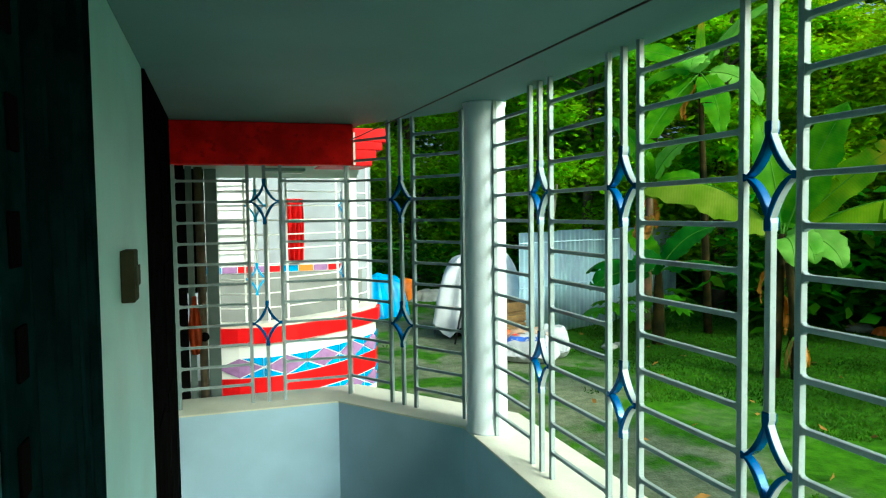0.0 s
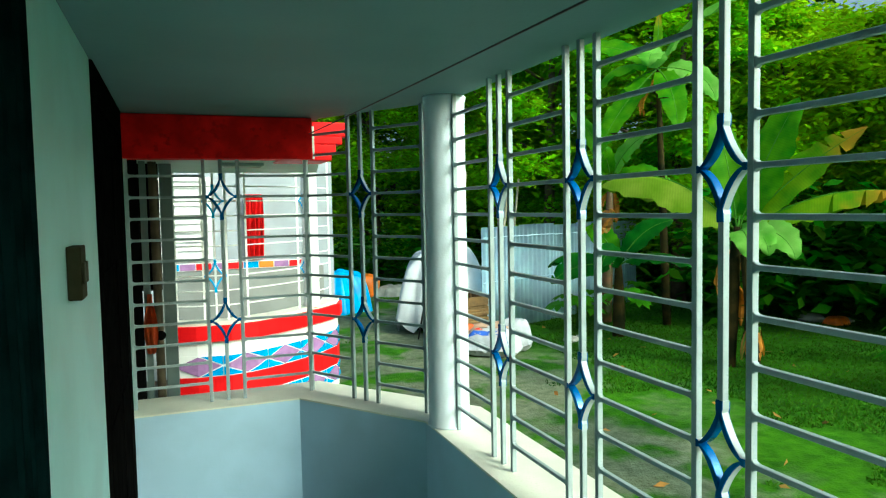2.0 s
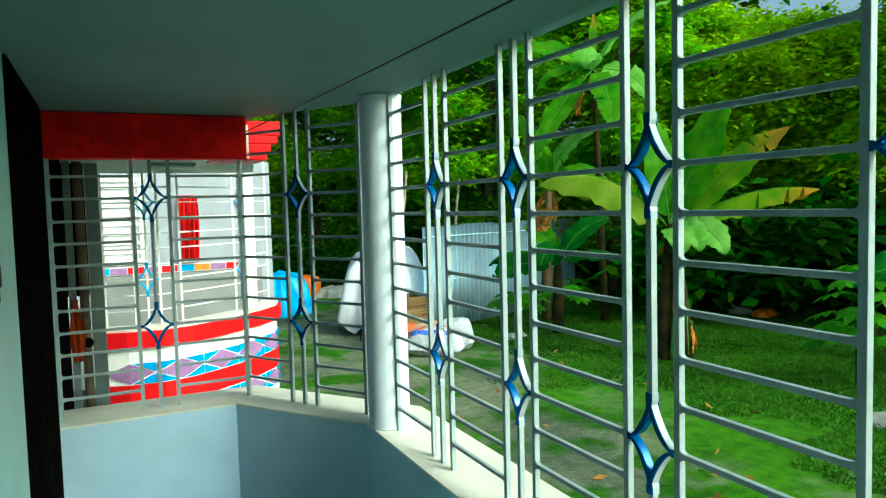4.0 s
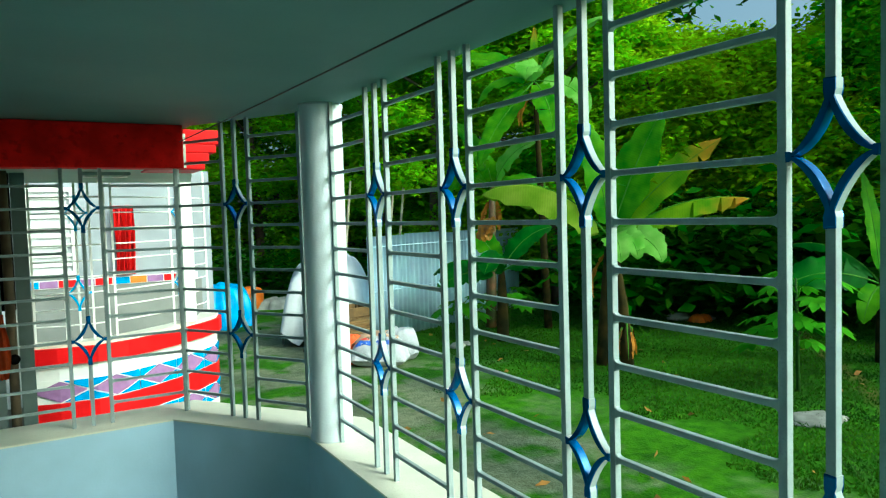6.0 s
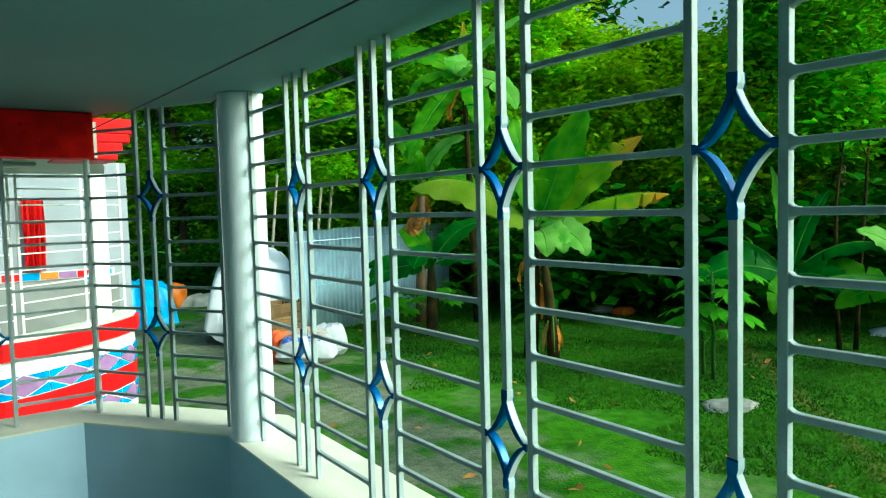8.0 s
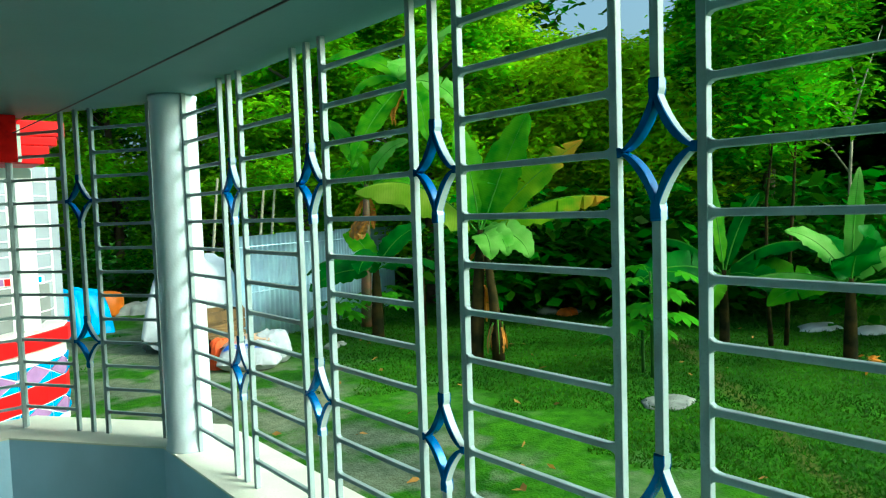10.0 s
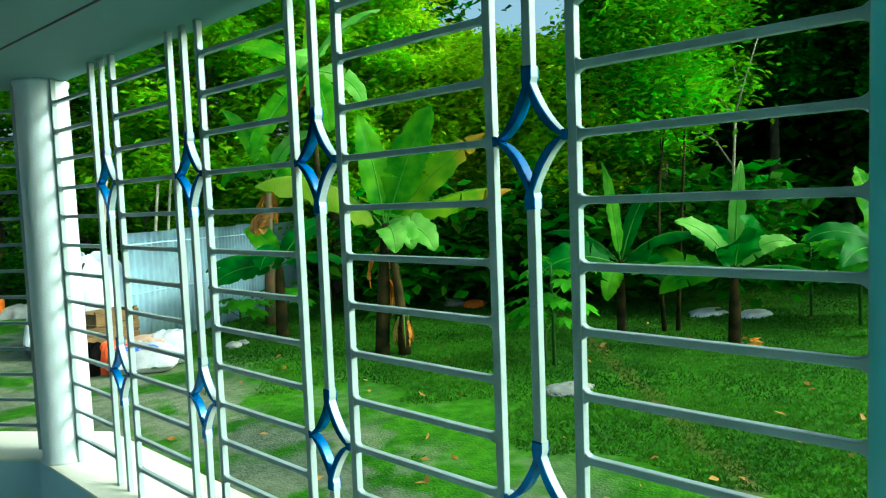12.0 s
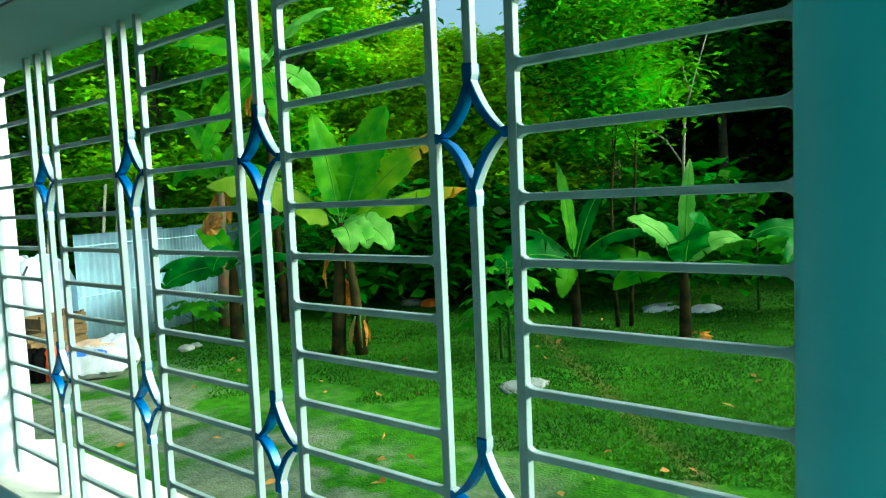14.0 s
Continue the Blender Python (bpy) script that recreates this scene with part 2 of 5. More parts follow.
def ground_material():
    m = bpy.data.materials.new("lawn_and_bare_earth")
    m.use_nodes = True
    n, l = m.node_tree.nodes, m.node_tree.links
    b = n["Principled BSDF"]
    b.inputs["Roughness"].default_value = 0.9
    b.inputs["Specular IOR Level"].default_value = 0.1
    co = n.new("ShaderNodeTexCoord")

    def noise_at(scale, detail=5):
        t = n.new("ShaderNodeTexNoise")
        t.inputs["Scale"].default_value, t.inputs["Detail"].default_value = scale, detail
        l.new(co.outputs["Object"], t.inputs["Vector"])
        return t.outputs["Fac"]

    def ramp(fac, p0, c0, p1, c1):
        r = n.new("ShaderNodeValToRGB")
        e = r.color_ramp.elements
        e[0].position, e[1].position, e[0].color, e[1].color = p0, p1, (*c0, 1), (*c1, 1)
        l.new(fac, r.inputs["Fac"])
        return r.outputs["Color"]

    grass = ramp(noise_at(9), 0.35, (0.026, 0.100, 0.001), 0.65, (0.055, 0.165, 0.002))
    earth = ramp(noise_at(14), 0.35, (0.115, 0.140, 0.085), 0.65, (0.185, 0.215, 0.145))
    # bare strip worn along the house, a ragged edge towards the lawn
    sep = n.new("ShaderNodeSeparateXYZ")
    l.new(co.outputs["Object"], sep.inputs[0])
    edge = n.new("ShaderNodeMath")
    edge.operation = "MULTIPLY_ADD"
    l.new(noise_at(0.9, 6), edge.inputs[0])
    edge.inputs[1].default_value = 3.4
    l.new(sep.outputs["X"], edge.inputs[2])
    mr = n.new("ShaderNodeMapRange")
    mr.inputs["From Min"].default_value, mr.inputs["From Max"].default_value = 5.3, 6.3
    mr.inputs["To Min"].default_value, mr.inputs["To Max"].default_value = 1.0, 0.0
    l.new(edge.outputs[0], mr.inputs["Value"])
    tuft = ramp(noise_at(1.7, 5), 0.47, (0, 0, 0), 0.57, (1, 1, 1))
    keep = n.new("ShaderNodeMath")
    keep.operation = "MULTIPLY"
    l.new(mr.outputs["Result"], keep.inputs[0])
    inv = n.new("ShaderNodeMath")
    inv.operation = "SUBTRACT"
    inv.inputs[0].default_value = 1.0
    l.new(tuft, inv.inputs[1])
    l.new(inv.outputs[0], keep.inputs[1])
    mx = n.new("ShaderNodeMix")
    mx.data_type = "RGBA"
    l.new(keep.outputs[0], mx.inputs[0])
    l.new(grass, mx.inputs[6])
    l.new(earth, mx.inputs[7])
    broad = n.new("ShaderNodeMix")
    broad.data_type, broad.blend_type = "RGBA", "MULTIPLY"
    broad.inputs[0].default_value = 1.0
    l.new(mx.outputs[2], broad.inputs[6])
    l.new(ramp(noise_at(0.8, 4), 0.36, (0.55, 0.60, 0.6), 0.66, (1.25, 1.18, 1.1)), broad.inputs[7])
    across = n.new("ShaderNodeVectorMath")
    across.operation = "DOT_PRODUCT"
    l.new(co.outputs["Object"], across.inputs[0])
    across.inputs[1].default_value = (TRACK[0], TRACK[1], 0)
    wob = n.new("ShaderNodeMath")
    wob.operation = "MULTIPLY_ADD"
    l.new(noise_at(3.0, 4), wob.inputs[0])
    wob.inputs[1].default_value = 0.35
    l.new(across.outputs["Value"], wob.inputs[2])
    off = n.new("ShaderNodeMath")
    off.operation = "SUBTRACT"
    l.new(wob.outputs[0], off.inputs[0])
    off.inputs[1].default_value = TRACK[2] + 0.175
    ab = n.new("ShaderNodeMath")
    ab.operation = "ABSOLUTE"
    l.new(off.outputs[0], ab.inputs[0])
    tr = n.new("ShaderNodeMapRange")
    tr.inputs["From Min"].default_value, tr.inputs["From Max"].default_value = 0.02, 0.13
    tr.inputs["To Min"].default_value, tr.inputs["To Max"].default_value = 0.55, 0.0
    l.new(ab.outputs[0], tr.inputs["Value"])
    brown = n.new("ShaderNodeMix")
    brown.data_type = "RGBA"
    l.new(tr.outputs["Result"], brown.inputs[0])
    l.new(broad.outputs[2], brown.inputs[6])
    brown.inputs[7].default_value = (0.14, 0.11, 0.03, 1)
    l.new(brown.outputs[2], b.inputs["Base Color"])
    bp = n.new("ShaderNodeBump")
    bp.inputs["Strength"].default_value, bp.inputs["Distance"].default_value = 0.6, 0.03
    l.new(noise_at(40), bp.inputs["Height"])
    l.new(bp.outputs["Normal"], b.inputs["Normal"])
    return m


M_GROUND = ground_material()


# ---- mesh helpers ----
def mesh_of(bm, name, material, smooth=False):
    me = bpy.data.meshes.new(name)
    bm.normal_update()
    bm.to_mesh(me)
    bm.free()
    for mm in (material if isinstance(material, (list, tuple)) else [material]):
        me.materials.append(mm)
    if smooth:
        for p in me.polygons:
            p.use_smooth = True
    return me


def part(name, bm, material, parent=None, label="", smooth=False):
    me = mesh_of(bm, name, material, smooth) if isinstance(bm, bmesh.types.BMesh) else bm
    ob = new(name, me)
    ob.parent = parent
    return tagged(ob, label)


def base(name, m, label, category, group="", kind=""):
    ob = new(name)
    ob.matrix_world = m
    return tagged(ob, label, category, group, kind)


def box(bm, x0, x1, y0, y1, z0, z1, bevel=0.0, mi=0):
    v = [bm.verts.new(p) for p in ((x0, y0, z0), (x1, y0, z0), (x1, y1, z0), (x0, y1, z0), (x0, y0, z1), (x1, y0, z1), (x1, y1, z1), (x0, y1, z1))]
    fs = [bm.faces.new([v[i] for i in q]) for q in ((0, 3, 2, 1), (4, 5, 6, 7), (0, 1, 5, 4), (1, 2, 6, 5), (2, 3, 7, 6), (3, 0, 4, 7))]
    for f in fs:
        f.material_index = mi
    if bevel:
        bmesh.ops.bevel(bm, geom=list({e for f in fs for e in f.edges}), offset=bevel, segments=2, affect="EDGES", profile=0.5)
    return bm


def box_bm(*a, **k):
    return box(bmesh.new(), *a, **k)


def prism(path, z0, z1, depth):
    """A wall standing on an open plan path, thickened to its left side by depth, with mitred corners."""
    bm = bmesh.new()
    pts = [Vector((*p, 0)) for p in path]
    offs = []
    for i, p in enumerate(pts):
        d0 = (p - pts[i - 1]).normalized() if i else None
        d1 = (pts[i + 1] - p).normalized() if i + 1 < len(pts) else None
        d = ((d0 or d1) + (d1 or d0)).normalized()
        nrm = Vector((-d.y, d.x, 0))
        c = nrm.dot(Vector((-(d0 or d1).y, (d0 or d1).x, 0)))
        offs.append(p + nrm * depth / max(c, 0.3))
    rows = []
    for a, b in zip(pts, offs):
        rows.append([bm.verts.new((a.x, a.y, z0)), bm.verts.new((b.x, b.y, z0)), bm.verts.new((b.x, b.y, z1)), bm.verts.new((a.x, a.y, z1))])
    for r, s in zip(rows, rows[1:]):
        for i in range(4):
            bm.faces.new((r[i], s[i], s[(i + 1) % 4], r[(i + 1) % 4]))
    bm.faces.new(rows[0][::-1])
    bm.faces.new(rows[-1])
    bmesh.ops.recalc_face_normals(bm, faces=bm.faces)
    return bm


def tube(bm, points, radii, n=8, cap=True):
    """A round tube along points with a radius at each."""
    pts = [Vector(p) for p in points]
    rings = []
    for i, p in enumerate(pts):
        d = (pts[min(i + 1, len(pts) - 1)] - pts[max(i - 1, 0)]).normalized()
        u = d.cross(Vector((0, 0, 1)) if abs(d.z) < 0.9 else Vector((1, 0, 0))).normalized()
        w = d.cross(u)
        rings.append([bm.verts.new(p + (u * math.cos(2 * math.pi * k / n) + w * math.sin(2 * math.pi * k / n)) * radii[i]) for k in range(n)])
    for a, b in zip(rings, rings[1:]):
        for k in range(n):
            bm.faces.new((a[k], a[(k + 1) % n], b[(k + 1) % n], b[k]))
    if cap:
        bm.faces.new(rings[0][::-1])
        bm.faces.new(rings[-1])
    return bm


# ---- veranda shell ----
LW = -0.40         # inner face of the house wall
COR = (0.585, 4.295)   # inner corner of the parapet at the far end
MAINX = 1.165
SOUTH = -5.2       # south end of the veranda, unseen behind the camera, set far back for daylight


def structure(name, bm, material, label, category, smooth=False):
    return tagged(part(name, bm, material, None, "", smooth), label, category, "", "structure")


structure("floor", box_bm(LW - 0.2, 1.58, SOUTH, 4.45, -0.40, FL), M_FLOOR, "grey tiled veranda floor", "floor")
# slab: straight edge along the garden, slanted at the far corner
slab = bmesh.new()
plan = [(LW - 0.2, SOUTH), (1.345, SOUTH), (1.345, 3.52), (0.79, 4.43), (0.79, 4.56), (LW - 0.2, 4.56)]
lo, hi = [slab.verts.new((x, y, CEIL)) for x, y in plan], [slab.verts.new((x, y, CEIL + 0.14)) for x, y in plan]
slab.faces.new(lo[::-1]), slab.faces.new(hi)
for i in range(len(plan)):
    slab.faces.new((lo[i], lo[(i + 1) % len(plan)], hi[(i + 1) % len(plan)], hi[i]))
bmesh.ops.recalc_face_normals(slab, faces=slab.faces)
structure("ceiling", slab, M_CEIL, "flat off-white concrete veranda ceiling, darkened in colour for shade", "ceiling")

inner = [(MAINX, SOUTH), (MAINX, 3.50), COR, (LW, 4.30)]
structure("parapet_wall", prism(inner, FL, SILL - 0.010, -0.36), M_PARA, "low painted parapet wall bending round the veranda", "wall")
structure("parapet_sill", prism([(MAINX - 0.002, SOUTH), (MAINX - 0.002, 3.501), (COR[0] - 0.001, COR[1] - 0.002), (LW, 4.298)], SILL - 0.010, SILL, -0.40), M_SILL, "cream-white painted parapet sill", "sill")
structure("plinth_wall", prism([(MAINX + 0.36, SOUTH), (MAINX + 0.36, 3.6), (0.80, 4.66), (LW, 4.66)], G - 0.2, FL, 0.3), M_WHITE, "white plinth below the veranda floor", "wall")

# house wall with two openings
structure("wall_west", box_bm(LW - 0.2, LW, 1.52, 2.84, FL, CEIL, 0.004), M_WALL, "white painted house wall between two doorways", "wall")
structure("wall_west_south", box_bm(LW - 0.2, LW, SOUTH, 0.35, FL, CEIL), M_WALL, "white painted house wall", "wall")
structure("wall_west_end", box_bm(LW - 0.2, LW, 4.30, 4.56, FL, CEIL), M_WALL, "white painted end of the house wall", "wall")
structure("wall_south", box_bm(LW - 0.2, 1.6, SOUTH - 0.2, SOUTH, FL, CEIL), M_WALL, "plain white unseen end wall, placed to set the veranda's daylight", "wall")
room = bmesh.new()
box(room, LW - 3.2, LW - 3.0, -0.5, 4.6, FL, CEIL)
box(room, LW - 3.0, LW - 0.2, -0.7, -0.5, FL, CEIL)
box(room, LW - 3.0, LW - 0.2, 4.4, 4.6, FL, CEIL)
box(room, LW - 3.0, LW - 0.2, -0.5, 4.4, CEIL, CEIL + 0.14)
box(room, LW - 3.0, LW - 0.2, -0.5, 4.4, FL - 0.2, FL)
structure("room_walls", room, M_WALL, "plain walls of the unlit room behind the doorways", "wall")

# dark door in the second doorway
door = base("door_2", pose(LW + 0.012, 2.845, 0), "closed very dark stained wooden double door", "door", kind="structure")
part("door_frame", box(box(box_bm(-0.10, 0.0, 0.0, 0.07, FL, CEIL - 0.004, 0.004), -0.10, 0.0, 1.38, 1.45, FL, CEIL - 0.004, 0.004), -0.10, 0.0, 0.07, 1.38, 2.10, CEIL - 0.004, 0.004), M_WOOD_SHADE, door)
for k in range(2):
    leaf = part("door_leaf", box_bm(-0.05, -0.012, 0.075 + 0.655 * k, 0.72 + 0.655 * k, FL + 0.01, 2.095, 0.004), M_WOOD_SHADE, door)
    for z0, z1 in ((0.15, 0.75), (0.88, 1.42), (1.55, 2.0)):
        part("door_panel", box_bm(-0.014, -0.004, 0.16 + 0.655 * k, 0.63 + 0.655 * k, z0, z1, 0.006), M_WOOD_SHADE, leaf)

# first doorway: dark frame and a drawn curtain
d1 = base("door_1", pose(LW - 0.03, 0.35, 0), "dark wooden door frame of an unlit doorway", "door", kind="structure")
part("door_frame", box(box(box_bm(-0.12, 0.0, 0.0, 0.07, FL, CEIL - 0.004, 0.004), -0.12, 0.0, 1.10, 1.17, FL, CEIL - 0.004, 0.004), -0.12, 0.0, 0.07, 1.10, 2.12, CEIL - 0.004, 0.004), M_WOOD_SHADE, d1)


def curtain(name, y0, y1, x, z0, z1, material, label, flare=0.0):
    bm = bmesh.new()
    n = 90
    cols = []
    for i in range(n + 1):
        u = i / n
        col = []
        for j in range(9):
            w = j / 8
            y = y0 + (y1 - y0 + flare * w ** 2) * u
            fold = 0.03 * math.sin(u * 52 + 0.5 * math.sin(u * 9)) + 0.012 * math.sin(u * 131 + w * 2)
            col.append(bm.verts.new((x + fold * (1.0 - 0.5 * w), y + 0.008 * math.sin(w * 5 + u * 30), z0 + (z1 - z0) * w)))
        cols.append(col)
    for a, b in zip(cols, cols[1:]):
        for j in range(8):
            bm.faces.new((a[j], b[j], b[j + 1], a[j + 1]))
    ob = part(name, bm, material, None, "", True)
    return tagged(ob, label, "curtain")


rod = bmesh.new()
tube(rod, [(LW + 0.035, 0.30, 2.165), (LW + 0.035, 1.44, 2.165)], [0.009] * 2, 10)
tagged(part("curtain_rod", rod, M_WOOD_SHADE, None, "", True), "dark thin curtain rod over the doorway", "rod")
curtain("curtain", 0.84, 1.315, LW + 0.02, 0.05, 2.165, M_CURTAIN, "dark teal drawn cloth curtain hanging in the doorway", 0.055)

border = base("curtain_border", pose(LW + 0.04, 0.70, 0.2), "dark teal cloth border with black patches beside the curtain", "curtain")
part("cloth", box_bm(-0.008, 0.0, 0.0, 0.13, 0.0, 1.95, 0.003), mat("teal_cloth", (0.004, 0.015, 0.017), 0.9, vary=0.3, scale=12, spec=0.0), border)
for k in range(14):
    part("patch", box_bm(0.001, 0.005, 0.035 + 0.012 * (k % 2), 0.075 + 0.012 * (k % 2), 0.06 + 0.135 * k, 0.125 + 0.135 * k, 0.001), M_WOOD_SHADE, border)

# switch board on the wall
sw = base("light_switch", pose(LW, 2.045, 1.495), "dark olive switch box with two rockers on the white wall", "light switch")
part("plate", box_bm(0.001, 0.038, -0.055, 0.055, -0.075, 0.075, 0.004), M_SWITCH, sw)
for k in (-1, 1):
    part("rocker", box_bm(0.038, 0.045, 0.026 * k - 0.017, 0.026 * k + 0.017, -0.03, 0.03, 0.003), M_SWITCHW, sw)


# columns
def column(name, x, y, z0, z1, r, material, label):
    bm = bmesh.new()
    n = 40
    prof = [(z0, r * 1.06), (z0 + 0.012, r * 1.06), (z0 + 0.03, r), (z1 - 0.03, r), (z1 - 0.012, r * 1.05), (z1, r * 1.05)]
    rings = [[bm.verts.new((rr * math.cos(2 * math.pi * k / n), rr * math.sin(2 * math.pi * k / n), z)) for k in range(n)] for z, rr in prof]
    for a, b in zip(rings, rings[1:]):
        for k in range(n):
            bm.faces.new((a[k], a[(k + 1) % n], b[(k + 1) % n], b[k]))
    bm.faces.new(rings[0][::-1])
    bm.faces.new(rings[-1])
    ob = part(name, bm, material, None, "", True)
    ob.matrix_world = pose(x, y, 0)
    return tagged(ob, label, "column", "veranda columns", "structure")


column("column_1", 1.272, 3.405, SILL, CEIL, 0.113, M_COL, "round white painted column on the parapet corner")
column("column_2", 1.285, -0.095, SILL, CEIL, 0.111, M_COL_SHADE, "round white column on the parapet, teal shade in its paint colour")

# ---- window grilles ----
STEP = 0.131
LEVELS = [1.489 + STEP * k for k in range(-7, 6)]
BARW = 0.0107
meshes = {}


def bar_mesh(length, upright):
    """A square bar with eased edges; a level one flares a little into the weld at both ends."""
    key = (round(length, 3), upright)
    if key not in meshes:
        bm = bmesh.new()
        w = BARW
        if upright:
            box(bm, -w, w, -w, w, 0, length, 0.002)
        else:
            prof = [(0, w * 1.65), (0.004, w * 1.3), (0.010, w * 0.90), (0.02, w * 0.74), (length - 0.02, w * 0.74), (length - 0.010, w * 0.90), (length - 0.004, w * 1.3), (length, w * 1.65)]
            rings = [[bm.verts.new((u, a * w * 0.85, b * hh)) for a, b in ((-1, -0.8), (-0.8, -1), (0.8, -1), (1, -0.8), (1, 0.8), (0.8, 1), (-0.8, 1), (-1, 0.8))] for u, hh in prof]
            for p, q in zip(rings, rings[1:]):
                for k in range(8):
                    bm.faces.new((p[k], q[k], q[(k + 1) % 8], p[(k + 1) % 8]))
            bmesh.ops.recalc_face_normals(bm, faces=bm.faces)
        meshes[key] = mesh_of(bm, "bar", M_BAR)
    return meshes[key]


def star_mesh(material, rim, w=0.095, h=0.148, iw=0.080, ih=0.106, d=0.0145):
    """A four-pointed ring with hollow sides and blunt tips."""
    bm = bmesh.new()
    n = 18

    def outline(a, b, p, blunt):
        pts = []
        for q in range(4):
            for k in range(n):
                t = math.pi / 2 * (q + k / n)
                c, s = math.cos(t), math.sin(t)
                x = math.copysign(abs(c) ** (2 / p), c) * a
                z = math.copysign(abs(s) ** (2 / p), s) * b
                if blunt:
                    if abs(s) > 0.93:
                        x = math.copysign(max(abs(x), 0.0125), c if abs(c) > 1e-6 else 1)
                    if abs(c) > 0.95:
                        z = math.copysign(max(abs(z), 0.011), s if abs(s) > 1e-6 else 1)
                pts.append((x, z))
        return pts

    o, i = outline(w, h, 0.73, True), outline(iw, ih, 0.67, False)
    m = len(o)
    e = 0.003

    def sc(pts, f):
        return [(x * f, z * f) for x, z in pts]

    loops = [(sc(o, 0.97), -d), (o, -d + e), (o, d - e), (sc(o, 0.97), d), (sc(i, 1.03), d), (i, d - e), (i, -d + e), (sc(i, 1.03), -d)]
    rings = [[bm.verts.new((x, y, z)) for x, z in pts] for pts, y in loops]
    for q, (a, b) in enumerate(zip(rings, rings[1:] + rings[:1])):
        for k in range(m):
            bm.faces.new((a[k], a[(k + 1) % m], b[(k + 1) % m], b[k])).material_index = 1 if q == 1 else 0
    bmesh.ops.recalc_face_normals(bm, faces=bm.faces)
    return mesh_of(bm, "star_ornament", [material, rim])


STAR = star_mesh(M_STAR, M_BAR)
STAR_Z = (LEVELS[9], LEVELS[3])


def grille(name, p0, p1, stars, top, label):
    """Bars from p0 to p1 in plan; stars: distances of the triple uprights from p0."""
    a, b = Vector((*p0, 0)), Vector((*p1, 0))
    length = (b - a).length
    g = base(name, Matrix.Translation(a) @ pose(0, 0, 0, 0, 0, math.degrees(math.atan2(b.y - a.y, b.x - a.x))), label, "window grille", "veranda grilles")
    hgt = top - SILL + 0.01

    def up(u, z0, z1):
        ob = part("upright", bar_mesh(z1 - z0, True), None, g)
        ob.location = (u, 0, z0)

    up(0.0, SILL - 0.01, SILL - 0.01 + hgt)
    up(length, SILL - 0.01, SILL - 0.01 + hgt)
    edges = [0.0]
    for s in stars:
        up(s - 0.103, SILL - 0.01, SILL - 0.01 + hgt)
        up(s + 0.103, SILL - 0.01, SILL - 0.01 + hgt)
        edges += [s - 0.103, s + 0.103]
        cuts = [SILL - 0.01] + [z + k for z in sorted(STAR_Z) for k in (-0.140, 0.140)] + [SILL - 0.01 + hgt]
        for z0, z1 in zip(cuts[::2], cuts[1::2]):
            up(s, z0, z1)
        for z in STAR_Z:
            ob = part("star_ornament", STAR, None, g, "dark blue four-pointed star ornament")
            ob.location = (s, 0, z)
    edges.append(length)
    for u0, u1 in zip(edges[::2], edges[1::2]):
        if u1 - u0 < 0.06:
            continue
        for z in LEVELS:
            if z < top - 0.03:
                ob = part("crossbar", bar_mesh(u1 - u0 - 2 * BARW + 0.002, False), None, g)
                ob.location = (u0 + BARW - 0.001, 0, z)
    return g


grille("window_grille", (1.28, 0.006), (1.28, 3.285), (0.619, 1.334, 2.044, 2.729), CEIL, "pale grey steel grille with dark blue star ornaments on the parapet")
F1A, F1B = (0.703, 4.47), (1.225, 3.645)
grille("window_grille", F1A, F1B, (0.49,), CEIL, "narrow pale grey steel grille with two dark blue stars")
grille("window_grille", (-0.385, 4.45), (0.69, 4.45), (0.545,), 1.985, "grey steel grille under a red lintel, two dark stars")

# red lintel over the far grille, its moulded end passing outside
lint = bmesh.new()
box(lint, LW, 0.735, 4.385, 4.535, 1.985, CEIL - 0.004, 0.006)
structure("lintel", lint, M_LINTEL, "dark red painted lintel beam under the ceiling", "lintel")
corn = bmesh.new()
for z0, z1, ex in ((1.99, 2.04, 0.90), (2.04, 2.10, 0.93), (2.10, 2.155, 0.975), (2.155, 2.25, 1.02)):
    box(corn, 0.55, ex, 4.57, 4.95, z0, z1, 0.008)
structure("cornice", corn, M_RED, "glossy red stepped cornice at the roof corner", "cornice")

# clothes line under the ceiling
wire = bmesh.new()
tube(wire, [(0.83 - 0.115 * k / 30, -0.9 + 5.352 * k / 30, 2.13 + 0.02 * k / 30 - 0.012 * math.sin(math.pi * k / 30)) for k in range(31)], [0.0032] * 31, 6)
tagged(part("clothes_line", wire, M_WIRE, None, "", True), "thin black wire strung under the veranda ceiling", "wire")

knot = bmesh.new()
bmesh.ops.create_icosphere(knot, subdivisions=2, radius=0.014)
kn = tagged(part("wire_knot", knot, M_WIRE, None, "", True), "black wire knot tied round a grille bar", "knot")
kn.matrix_world = pose(0.715, 4.452, 2.15)

# ---- ground ----
gr = bmesh.new()
R = 400
box(gr, -R, R, -R, R, G - 0.5, G)
structure("ground", gr, M_GROUND, "mown lawn with bare worn earth along the house", "ground")

M_CEIL2 = mat("soffit_paint", (0.45, 0.55, 0.50), 0.7, vary=0.06, scale=2)
# white walls; the dimmer light on them is put into this grey
M_NWALL = mat("neighbour_wall_dimmed", (0.28, 0.31, 0.36), 0.6, vary=0.08, scale=2.5, bump=0.1)
# ---- neighbouring veranda, seen through the far grille ----
NP = [(-0.17, 6.25), (0.02, 6.19), (0.30, 6.17), (0.52, 6.24), (0.74, 6.38), (0.98, 6.57), (1.22, 6.80), (1.42, 7.05), (1.50, 7.30)]


